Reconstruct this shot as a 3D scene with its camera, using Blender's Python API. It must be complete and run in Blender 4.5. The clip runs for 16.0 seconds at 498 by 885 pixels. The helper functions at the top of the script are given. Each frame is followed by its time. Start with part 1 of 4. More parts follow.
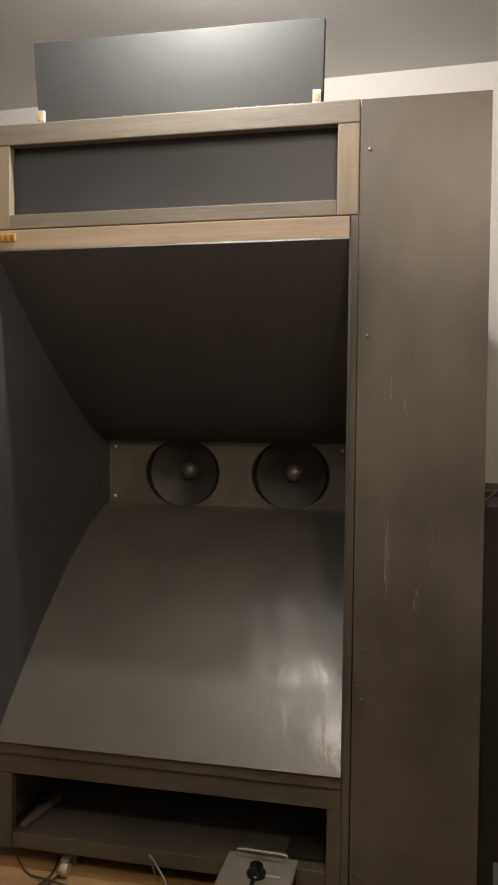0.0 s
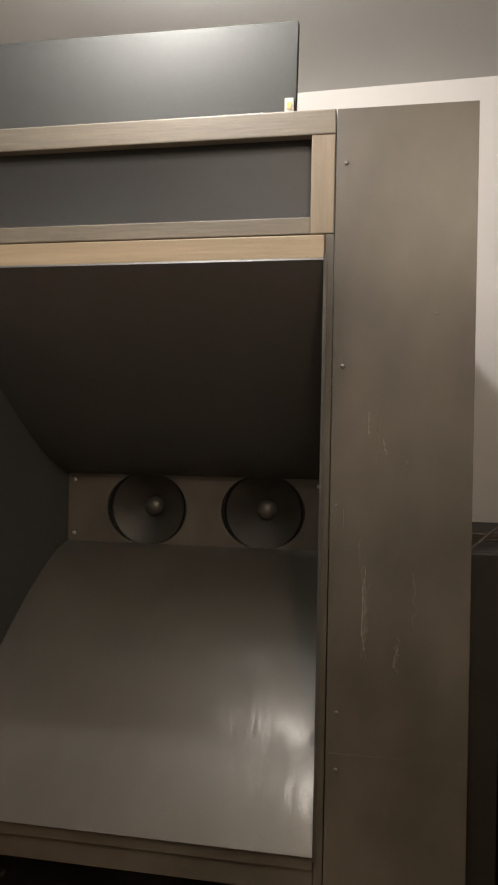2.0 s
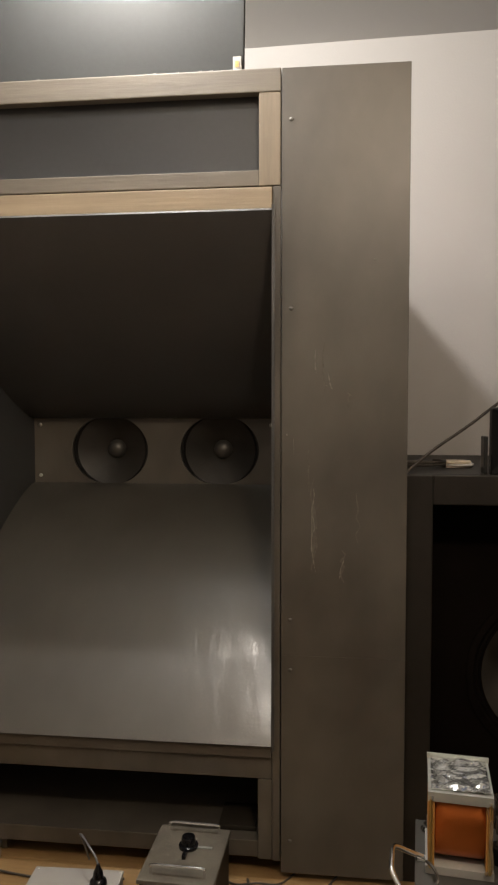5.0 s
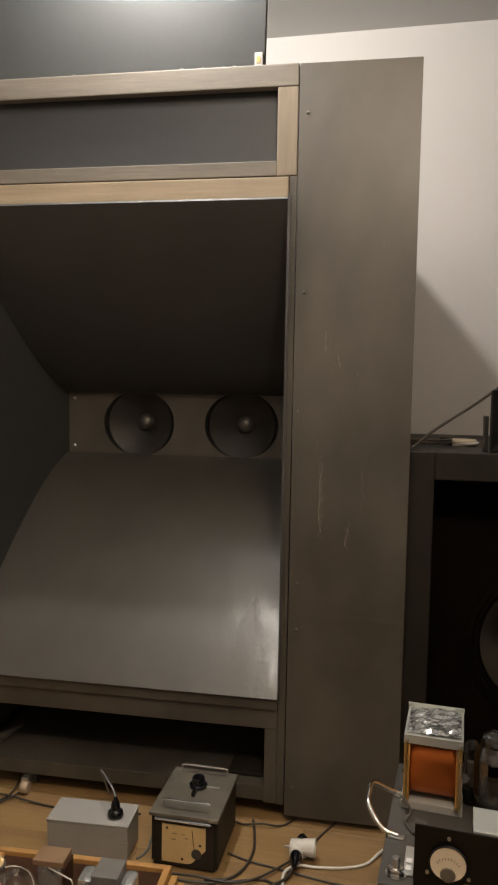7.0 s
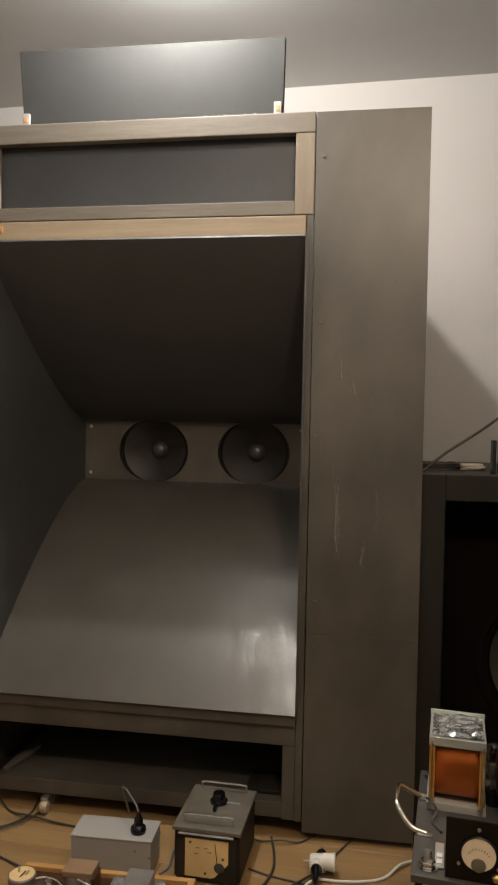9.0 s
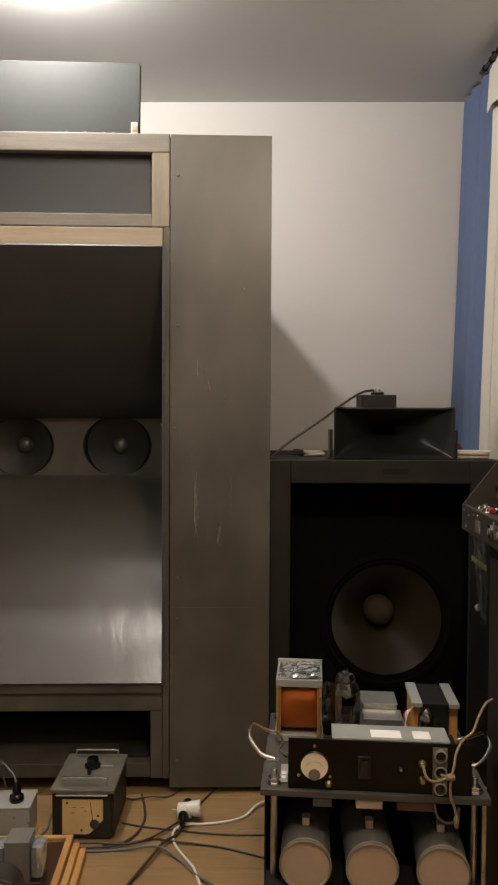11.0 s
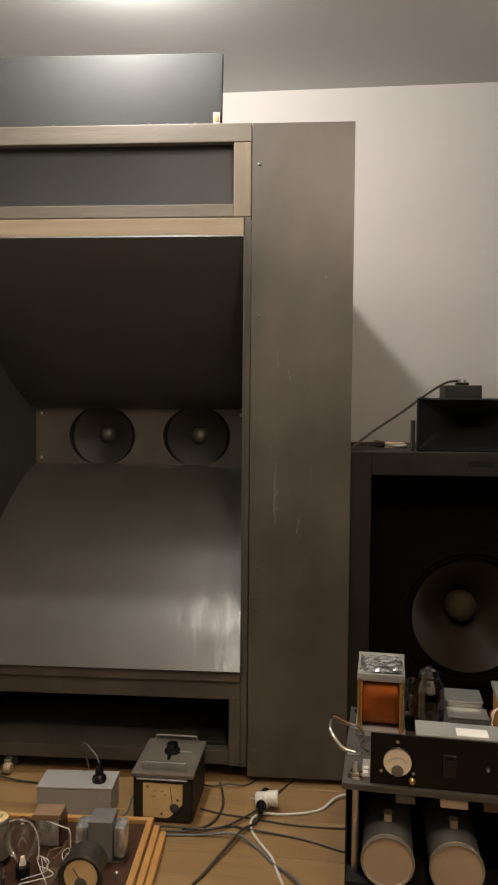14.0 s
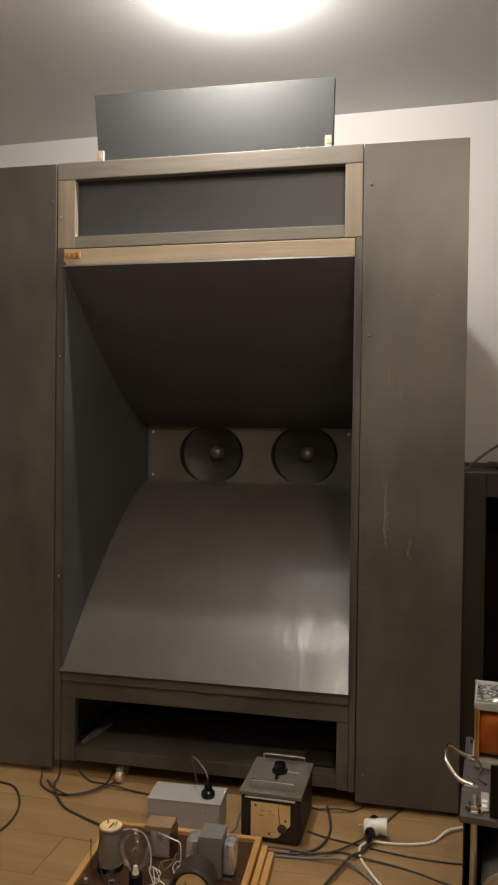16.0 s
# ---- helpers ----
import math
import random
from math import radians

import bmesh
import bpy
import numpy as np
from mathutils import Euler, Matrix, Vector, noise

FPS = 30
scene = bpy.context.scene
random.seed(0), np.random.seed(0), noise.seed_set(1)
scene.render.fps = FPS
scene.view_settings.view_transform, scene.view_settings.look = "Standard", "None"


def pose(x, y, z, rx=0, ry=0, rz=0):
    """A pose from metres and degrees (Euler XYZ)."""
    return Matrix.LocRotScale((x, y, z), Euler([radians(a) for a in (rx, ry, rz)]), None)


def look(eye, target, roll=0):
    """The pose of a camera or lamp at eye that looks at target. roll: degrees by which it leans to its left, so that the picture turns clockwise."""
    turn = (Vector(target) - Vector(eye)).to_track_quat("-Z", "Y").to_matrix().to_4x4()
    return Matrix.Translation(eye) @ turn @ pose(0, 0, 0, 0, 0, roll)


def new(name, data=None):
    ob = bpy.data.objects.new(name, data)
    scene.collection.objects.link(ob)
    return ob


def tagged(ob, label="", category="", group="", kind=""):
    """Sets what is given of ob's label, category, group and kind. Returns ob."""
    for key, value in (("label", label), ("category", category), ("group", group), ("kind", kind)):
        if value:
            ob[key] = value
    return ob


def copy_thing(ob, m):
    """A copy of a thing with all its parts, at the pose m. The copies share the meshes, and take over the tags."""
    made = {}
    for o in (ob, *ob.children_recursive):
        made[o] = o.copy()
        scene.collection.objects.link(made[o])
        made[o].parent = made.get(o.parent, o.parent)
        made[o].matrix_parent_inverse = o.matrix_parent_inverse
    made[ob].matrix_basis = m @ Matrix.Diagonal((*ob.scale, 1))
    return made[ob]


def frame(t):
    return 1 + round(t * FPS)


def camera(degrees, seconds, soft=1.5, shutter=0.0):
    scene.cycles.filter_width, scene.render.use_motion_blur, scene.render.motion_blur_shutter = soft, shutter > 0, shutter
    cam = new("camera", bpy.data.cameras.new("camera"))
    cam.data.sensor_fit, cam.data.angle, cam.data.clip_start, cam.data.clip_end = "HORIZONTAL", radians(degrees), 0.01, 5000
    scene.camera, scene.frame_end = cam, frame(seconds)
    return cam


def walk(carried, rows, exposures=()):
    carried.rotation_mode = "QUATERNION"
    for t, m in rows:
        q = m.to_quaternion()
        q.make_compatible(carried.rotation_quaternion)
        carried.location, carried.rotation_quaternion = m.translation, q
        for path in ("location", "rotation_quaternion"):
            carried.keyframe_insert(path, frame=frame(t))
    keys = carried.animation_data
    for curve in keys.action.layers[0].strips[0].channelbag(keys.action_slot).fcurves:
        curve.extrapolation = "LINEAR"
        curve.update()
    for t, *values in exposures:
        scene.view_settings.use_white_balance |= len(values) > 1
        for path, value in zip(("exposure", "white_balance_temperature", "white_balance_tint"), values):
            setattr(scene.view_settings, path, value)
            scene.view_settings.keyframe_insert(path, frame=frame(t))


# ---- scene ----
cam = camera(37.0, 16.0, soft=2.2)
PATH = [
    (0, (-0.03, 0.097, 1.3), (-0.428, 2.056, 1.246), 0.7),
    (0.5, (-0.024, 0.197, 1.312), (-0.428, 2.156, 1.277), 0.7),
    (1, (-0.049, 0.286, 1.327), (-0.434, 2.249, 1.311), 0.9),
    (1.5, (-0.04, 0.309, 1.337), (-0.409, 2.274, 1.33), 1.1),
    (2, (-0.018, 0.288, 1.341), (-0.377, 2.256, 1.343), 1.1),
    (2.5, (-0.002, 0.231, 1.337), (-0.353, 2.2, 1.346), 1.1),
    (3, (0.008, 0.184, 1.336), (-0.348, 2.152, 1.336), 0.9),
    (3.5, (0.014, 0.153, 1.321), (-0.338, 2.122, 1.303), 0.7),
    (4, (0.013, 0.117, 1.314), (-0.305, 2.091, 1.27), 0.4),
    (4.5, (-0.001, 0.108, 1.299), (-0.253, 2.09, 1.224), 0.1),
    (4.7, (-0.004, 0.117, 1.289), (-0.235, 2.102, 1.201), -0.0),
    (6.8, (0.082, -0.001, 1.274), (-0.225, 1.968, 1.105), 1.0),
    (7, (0.096, -0.015, 1.278), (-0.247, 1.949, 1.116), 1.0),
    (7.5, (0.106, -0.039, 1.273), (-0.281, 1.918, 1.141), 1.1),
    (8, (0.037, -0.053, 1.268), (-0.336, 1.909, 1.157), 1.1),
    (8.2, (0.02, -0.058, 1.246), (-0.362, 1.904, 1.165), 1.2),
    (10.5, (0.041, -0.321, 1.231), (0.017, 1.678, 1.186), 0.5),
    (11, (0.046, -0.356, 1.227), (0.101, 1.642, 1.165), 0.3),
    (11.5, (0.05, -0.369, 1.225), (0.172, 1.626, 1.154), 0.1),
    (12, (0.063, -0.368, 1.221), (0.224, 1.624, 1.143), 0.0),
    (12.5, (0.076, -0.35, 1.225), (0.233, 1.642, 1.139), 0.0),
    (13, (0.06, -0.331, 1.22), (0.128, 1.666, 1.133), 0.1),
    (13.5, (0.041, -0.334, 1.226), (0.006, 1.663, 1.133), 0.3),
    (14, (0.025, -0.344, 1.221), (-0.117, 1.649, 1.137), 0.5),
    (14.5, (0.013, -0.351, 1.221), (-0.227, 1.633, 1.147), 0.7),
    (15, (0.003, -0.356, 1.221), (-0.311, 1.618, 1.158), 0.7),
    (15.5, (0.002, -0.357, 1.221), (-0.371, 1.607, 1.169), 0.7),
    (16, (-0.006, -0.358, 1.225), (-0.413, 1.6, 1.187), 0.7),
]
walk(cam, [(t, look(eye, target, roll)) for t, eye, target, roll in PATH])

# ---------------------------------------------------------------- light
world = bpy.data.worlds.new("room_world")
scene.world = world
world.use_nodes = True
world.node_tree.nodes["Background"].inputs[0].default_value = (0.02, 0.022, 0.03, 1)
world.node_tree.nodes["Background"].inputs[1].default_value = 0.2


def bulb(x, y, z, watts, radius, colour):
    data = bpy.data.lights.new("ceiling_or_fill_bulb", "POINT")
    data.energy, data.shadow_soft_size, data.color = watts, radius, colour
    new("ceiling_or_fill_bulb", data).location = (x, y, z)


bulb(-0.55, 1.938, 2.605, 72, 0.022, (1.0, 0.965, 0.915))
bulb(-0.52, 1.055, 2.60, 11, 0.03, (1.0, 0.92, 0.82))
bulb(-0.36, 0.48, 2.60, 10, 0.03, (1.0, 0.92, 0.82))
# warm fill lamp, added out of view to lift the front faces
bulb(0.32, 0.12, 2.50, 50, 0.08, (1.0, 0.81, 0.60))

# ---------------------------------------------------------------- materials


def mat(name, colour, rough=0.5, metal=0.0, var=0.15, scale=6.0, fine=60.0, bump=0.05, stretch=(1, 1, 1), rvar=0.1,
        coat=0.0, spec=0.5, second=None, wear=0.0, grain=0.45):
    """A surface with a base colour that drifts at two scales, uneven gloss and fine relief."""
    m = bpy.data.materials.new(name)
    m.use_nodes = True
    nt = m.node_tree
    n, ln = nt.nodes, nt.links
    b = n["Principled BSDF"]
    tc = n.new("ShaderNodeTexCoord")
    mp = n.new("ShaderNodeMapping")
    mp.inputs["Scale"].default_value = stretch
    ln.new(tc.outputs["Object"], mp.inputs[0])
    big, small = n.new("ShaderNodeTexNoise"), n.new("ShaderNodeTexNoise")
    for tex, s, d in ((big, scale, 3), (small, fine, 4)):
        tex.inputs["Scale"].default_value, tex.inputs["Detail"].default_value = s, d
        ln.new(mp.outputs[0], tex.inputs["Vector"])
    info = n.new("ShaderNodeObjectInfo")
    if wear:
        far = n.new("ShaderNodeVectorMath")
        far.operation = "MULTIPLY_ADD"
        ln.new(info.outputs["Random"], far.inputs[0])
        far.inputs[1].default_value = (7.3, 13.1, 5.7)
        ln.new(tc.outputs["Object"], far.inputs[2])
        ln.new(far.outputs[0], mp.inputs[0])
    mix = n.new("ShaderNodeMix")
    mix.data_type = "RGBA"
    lo = [c * (1 - var) for c in colour]
    hi = list(second) if second else [min(1, c * (1 + var)) for c in colour]
    mix.inputs["A"].default_value, mix.inputs["B"].default_value = (*lo, 1), (*hi, 1)
    add = n.new("ShaderNodeMath")
    add.operation = "MULTIPLY_ADD"
    ln.new(small.outputs[0], add.inputs[0])
    add.inputs[1].default_value = grain
    sub = n.new("ShaderNodeMath")
    sub.operation = "MULTIPLY_ADD"
    ln.new(big.outputs[0], sub.inputs[0])
    sub.inputs[1].default_value, sub.inputs[2].default_value = 1.3, -0.4
    ln.new(sub.outputs[0], add.inputs[2])
    ln.new(add.outputs[0], mix.inputs["Factor"])
    out = mix.outputs["Result"]
    if wear:
        hsv = n.new("ShaderNodeHueSaturation")
        rnd = n.new("ShaderNodeMath")
        rnd.operation = "MULTIPLY_ADD"
        ln.new(info.outputs["Random"], rnd.inputs[0])
        rnd.inputs[1].default_value, rnd.inputs[2].default_value = wear, 1 - wear / 2
        ln.new(rnd.outputs[0], hsv.inputs["Value"])
        ln.new(out, hsv.inputs["Color"])
        out = hsv.outputs[0]
    ln.new(out, b.inputs["Base Color"])
    rr = n.new("ShaderNodeMath")
    rr.operation = "MULTIPLY_ADD"
    ln.new(big.outputs[0], rr.inputs[0])
    rr.inputs[1].default_value, rr.inputs[2].default_value = rvar, rough - rvar / 2
    ln.new(rr.outputs[0], b.inputs["Roughness"])
    b.inputs["Metallic"].default_value = metal
    b.inputs["Specular IOR Level"].default_value = spec
    b.inputs["Coat Weight"].default_value = coat
    b.inputs["Coat Roughness"].default_value = 0.15
    if bump:
        bp = n.new("ShaderNodeBump")
        bp.inputs["Strength"].default_value, bp.inputs["Distance"].default_value = bump, 0.01
        ln.new(small.outputs[0], bp.inputs["Height"])
        ln.new(bp.outputs[0], b.inputs["Normal"])
    return m


def glass(name, tint=(1, 1, 1), rough=0.02, strong=0.7, weak=0.02):
    """Thin blown glass or film: clear straight through, with gloss that grows towards the rim."""
    m = bpy.data.materials.new(name)
    m.use_nodes = True
    n, ln = m.node_tree.nodes, m.node_tree.links
    n.remove(n["Principled BSDF"])
    clear, gloss, mix, fres, amp = (n.new("ShaderNode" + k) for k in ("BsdfTransparent", "BsdfGlossy", "MixShader", "Fresnel", "Math"))
    clear.inputs[0].default_value = (*tint, 1)
    gloss.inputs["Roughness"].default_value = rough
    fres.inputs[0].default_value = 1.5
    amp.operation = "MULTIPLY_ADD"
    amp.inputs[1].default_value, amp.inputs[2].default_value = strong, weak
    ln.new(fres.outputs[0], amp.inputs[0])
    ln.new(amp.outputs[0], mix.inputs[0])
    ln.new(clear.outputs[0], mix.inputs[1])
    ln.new(gloss.outputs[0], mix.inputs[2])
    ln.new(mix.outputs[0], n["Material Output"].inputs[0])
    return m


M = {
    "wall": mat("wall_paint", (0.485, 0.462, 0.442), 0.85, grain=0.25, var=0.035, scale=1.3, fine=140, bump=0.06),
    "ceiling": mat("ceiling_paint", (0.66, 0.65, 0.63), 0.9, var=0.03, scale=1.0, fine=120, bump=0.02),
    "floor": mat("oak_laminate", (0.25, 0.150, 0.062), 0.42, var=0.25, scale=3.0, fine=24, bump=0.02, stretch=(0.35, 5, 1), wear=0.16,
                 second=(0.36, 0.225, 0.10)),
    "gap": mat("floor_gap", (0.05, 0.03, 0.015), 0.8),
    "paint": mat("satin_black_paint", (0.047, 0.042, 0.035), 0.40, var=0.2, scale=3.6, fine=14, bump=0.025, rvar=0.22,
                 stretch=(1, 1, 0.55), second=(0.116, 0.103, 0.085), grain=0.42),
    "horn": mat("gloss_horn_paint", (0.053, 0.048, 0.040), 0.48, var=0.12, scale=6, fine=11, bump=0.10, rvar=0.24, second=(0.073, 0.066, 0.054), grain=0.25, spec=0.8,
                stretch=(1, 1, 0.45)),
    "panel": mat("dull_dark_panel", (0.044, 0.045, 0.044), 0.8, var=0.12, scale=3, fine=60, bump=0.02, spec=0.08),
    "amp": mat("dark_amplifier_metal", (0.036, 0.030, 0.024), 0.42, var=0.25, scale=9, fine=70, bump=0.02),
    "canlight": mat("light_grey_can", (0.24, 0.215, 0.19), 0.32, metal=0.3, var=0.12, scale=12, fine=80, bump=0.02),
    "shiny": mat("polished_tin", (0.72, 0.72, 0.70), 0.24, metal=0.75, var=0.15, scale=20, bump=0.02),
    "hornin": mat("horn_wall_paint", (0.046, 0.046, 0.046), 0.5, var=0.2, scale=3, fine=60, bump=0.03),
    "recess": mat("dark_blue_grey_panel", (0.052, 0.055, 0.060), 0.55, var=0.15, scale=3, fine=80, bump=0.02),
    "wood": mat("bare_grey_wood", (0.135, 0.118, 0.095), 0.6, var=0.25, scale=5, fine=26, bump=0.06, stretch=(0.5, 1, 6), second=(0.185, 0.16, 0.125)),
    "woodv": mat("bare_stile_wood", (0.19, 0.15, 0.105), 0.6, var=0.22, scale=5, fine=26, bump=0.06, stretch=(6, 1, 0.5), second=(0.28, 0.23, 0.165)),
    "beam": mat("warm_beam_wood", (0.26, 0.20, 0.13), 0.55, var=0.22, scale=4, fine=22, bump=0.06, stretch=(0.4, 1, 7), second=(0.38, 0.30, 0.20)),
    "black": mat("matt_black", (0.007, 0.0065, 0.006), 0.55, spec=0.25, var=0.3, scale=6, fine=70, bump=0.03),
    "cab": mat("black_cabinet_stain", (0.019, 0.016, 0.0125), 0.5, var=0.35, scale=4, fine=50, bump=0.04, spec=0.25),
    "void": mat("black_baffle_cloth", (0.0045, 0.0028, 0.0018), 0.9, var=0.3, scale=20, fine=300, bump=0.1, spec=0.08),
    "cone": mat("paper_cone", (0.029, 0.021, 0.012), 0.29, rvar=0.02, var=0.2, scale=12, fine=90, bump=0.03, spec=0.8),
    "darkcone": mat("dark_paper_cone", (0.030, 0.027, 0.023), 0.5, var=0.2, scale=12, fine=90, bump=0.05),
    "dome": mat("dull_dome", (0.12, 0.115, 0.105), 0.42, metal=0.6),
    "rim": mat("bright_rolled_rim", (0.34, 0.32, 0.29), 0.30, metal=0.7),
    "hornmould": mat("satin_moulded_horn", (0.013, 0.013, 0.0125), 0.30, var=0.25, scale=8, fine=90, bump=0.02),
    "gloss_panel": mat("black_enamel_panel", (0.0045, 0.0035, 0.0025), 0.35, var=0.3, scale=8, fine=90, bump=0.01, spec=0.22),
    "tall": mat("scuffed_black_carcass", (0.023, 0.0185, 0.0135), 0.55, var=0.3, scale=5, fine=70, bump=0.03, spec=0.35),
    "tinbox": mat("dull_tinned_steel", (0.42, 0.42, 0.40), 0.32, metal=0.75, var=0.25, scale=18, fine=80, bump=0.03),
    "dust": mat("dusty_smear", (0.105, 0.094, 0.078), 0.7, var=0.4, scale=60, fine=260, bump=0.0),
    "mica": mat("milky_mica", (0.24, 0.20, 0.15), 0.3, var=0.25, scale=60, fine=200, bump=0.0),
    "felt": mat("brown_felt_dome", (0.036, 0.025, 0.010), 0.85, var=0.2, scale=30, fine=200, bump=0.1),
    "plastic": mat("moulded_black_plastic", (0.005, 0.005, 0.006), 0.22, var=0.2, scale=8, fine=90, bump=0.01),
    "steel": mat("zinc_steel", (0.55, 0.55, 0.54), 0.32, metal=1.0, var=0.2, scale=20, fine=120, bump=0.02),
    "chrome": mat("bright_chrome", (0.75, 0.74, 0.72), 0.14, metal=1.0, var=0.08, bump=0.0),
    "alu": mat("brushed_aluminium", (0.46, 0.475, 0.45), 0.42, metal=0.6, var=0.15, scale=8, fine=80, bump=0.02, stretch=(0.3, 3, 1)),
    "foil": mat("crumpled_foil", (0.62, 0.63, 0.62), 0.22, metal=0.9, var=0.2, scale=16, fine=20, bump=0.03),
    "copper": mat("enamelled_copper_wire", (0.50, 0.135, 0.026), 0.30, metal=0.8, var=0.06, scale=14, fine=60, bump=0.004, rvar=0.04),
    "card": mat("yellow_insulating_card", (0.48, 0.24, 0.06), 0.55, var=0.2, scale=10, fine=70),
    "cream": mat("yellowed_meter_card", (0.72, 0.50, 0.22), 0.6, var=0.18, scale=14, fine=70, bump=0.01, second=(0.78, 0.58, 0.30)),
    "pale": mat("pale_dial_card", (0.72, 0.62, 0.47), 0.5, var=0.08, scale=14, fine=70, bump=0.01),
    "white": mat("white_plastic", (0.74, 0.71, 0.64), 0.35, var=0.05, scale=10, fine=80, bump=0.0),
    "label": mat("paper_label", (0.76, 0.75, 0.72), 0.7, var=0.05, scale=20, fine=90, bump=0.0),
    "greybox": mat("grey_enclosure", (0.34, 0.33, 0.31), 0.5, var=0.06, scale=10, fine=200, bump=0.03),
    "plate": mat("dark_grey_plate", (0.056, 0.053, 0.048), 0.42, var=0.25, scale=9, fine=70, bump=0.02),
    "lid": mat("worn_hammer_lid", (0.14, 0.125, 0.10), 0.40, metal=0.2, var=0.3, scale=16, fine=140, bump=0.06),
    "cable": mat("dark_rubber_cable", (0.045, 0.036, 0.028), 0.5, var=0.2, scale=20, fine=90, bump=0.0),
    "greycable": mat("grey_cable", (0.13, 0.13, 0.14), 0.5, var=0.15, scale=20, fine=90, bump=0.0),
    "cloth": mat("cloth_braided_lead", (0.24, 0.17, 0.095), 0.85, var=0.35, scale=60, fine=300, bump=0.3),
    "can": mat("dull_grey_can", (0.10, 0.096, 0.09), 0.5, metal=0.3, var=0.18, scale=8, fine=70),
    "canface": mat("beige_can_face", (0.40, 0.31, 0.22), 0.5, metal=0.1, var=0.12, scale=7, fine=90, bump=0.02),
    "blue": mat("blue_curtain_cloth", (0.085, 0.115, 0.205), 0.9, var=0.14, scale=4, fine=240, bump=0.12, stretch=(1, 1, 0.3)),
    "voile": mat("cream_curtain_cloth", (0.49, 0.46, 0.40), 0.9, var=0.08, scale=3, fine=260, bump=0.1, stretch=(1, 1, 0.3)),
    "lightwood": mat("pine_moulding", (0.48, 0.26, 0.085), 0.45, var=0.2, scale=5, fine=30, bump=0.03, stretch=(6, 0.5, 1)),
    "bakelite": mat("brown_bakelite", (0.055, 0.025, 0.014), 0.32, var=0.3, scale=9, fine=60, bump=0.02),
    "brass": mat("aged_brass", (0.55, 0.40, 0.16), 0.32, metal=0.9, var=0.2, scale=30, bump=0.0),
    "wornbrown": mat("brown_core_plate", (0.26, 0.16, 0.09), 0.5, var=0.2, scale=20, bump=0.02),
    "greycore": mat("grey_core", (0.16, 0.15, 0.14), 0.45, var=0.2, scale=20, bump=0.03),
    "red": mat("red_plastic", (0.25, 0.02, 0.02), 0.35, bump=0.0),
    "pink": mat("printed_disc_paper", (0.66, 0.53, 0.46), 0.5, var=0.25, scale=24, fine=70, bump=0.0),
    "green": mat("green_tag", (0.42, 0.48, 0.20), 0.5, var=0.2, scale=30, bump=0.0),
    "orange": mat("orange_tape", (0.60, 0.28, 0.08), 0.5, var=0.2, scale=40, bump=0.0),
    "glass": glass("clear_bulb_glass", (0.97, 0.96, 0.94), 0.05, 0.5, 0.04),
    "smoke": glass("smoked_bulb_glass", (0.58, 0.53, 0.46), 0.06, 0.9, 0.16),
    "film": glass("clear_plastic_film", (0.93, 0.93, 0.90), 0.12, 1.3, 0.05),
    "getter": mat("silver_getter_film", (0.40, 0.33, 0.25), 0.13, metal=1.0, var=0.2, bump=0.0),
    "scuff": mat("pale_scuff", (0.17, 0.155, 0.13), 0.55, var=0.3, scale=50, fine=200, bump=0.0),
}


def smeared_gloss(m, strongest):
    """A thin gloss coat, wiped unevenly, that breaks a lamp's reflection into smears."""
    n, ln = m.node_tree.nodes, m.node_tree.links
    b = n["Principled BSDF"]
    tc, mp, patch, ripple, ramp, bp = (n.new("ShaderNode" + k) for k in ("TexCoord", "Mapping", "TexNoise", "TexNoise", "MapRange", "Bump"))
    mp.inputs["Scale"].default_value = (1.0, 0.5, 0.5)
    ln.new(tc.outputs["Object"], mp.inputs[0])
    for tex, size in ((patch, 14.0), (ripple, 24.0)):
        tex.inputs["Scale"].default_value, tex.inputs["Detail"].default_value = size, 3
        ln.new(mp.outputs[0], tex.inputs["Vector"])
    ramp.inputs["From Min"].default_value, ramp.inputs["From Max"].default_value = 0.38, 0.66
    ramp.inputs["To Min"].default_value, ramp.inputs["To Max"].default_value = 0.30 * strongest, strongest
    ln.new(patch.outputs[0], ramp.inputs["Value"])
    ln.new(ramp.outputs[0], b.inputs["Coat Weight"])
    b.inputs["Coat Roughness"].default_value = 0.20
    bp.inputs["Strength"].default_value, bp.inputs["Distance"].default_value = 0.16, 0.01
    ln.new(ripple.outputs[0], bp.inputs["Height"])
    ln.new(bp.outputs[0], b.inputs["Coat Normal"])


smeared_gloss(M["horn"], 1.0)

# ---------------------------------------------------------------- building helpers
WORLD_BUILT = set()


def thing(name, loc, turn=0.0, label="", category="", group="", kind="", world_built=False):
    ob = new(name)
    ob.location, ob.rotation_euler = loc, (0, 0, radians(turn))
    ob.empty_display_size = 0.05
    if world_built:
        WORLD_BUILT.add(name)
    return tagged(ob, label, category, group, kind)


def part(name, bm, material, parent=None, label="", smooth=False):
    root = parent
    while root is not None and root.parent is not None:
        root = root.parent
    if root is not None and root.name in WORLD_BUILT:
        bm.transform(Matrix.Translation(-root.location))
    bmesh.ops.recalc_face_normals(bm, faces=bm.faces)
    me = bpy.data.meshes.new(name)
    if smooth:
        for f in bm.faces:
            f.smooth = True
        for e in bm.edges:
            if len(e.link_faces) == 2 and e.calc_face_angle(0) > 0.7:
                e.smooth = False
    bm.to_mesh(me)
    bm.free()
    me.materials.append(material)
    ob = new(name, me)
    ob.parent = parent
    return tagged(ob, label)


def B():
    return bmesh.new()


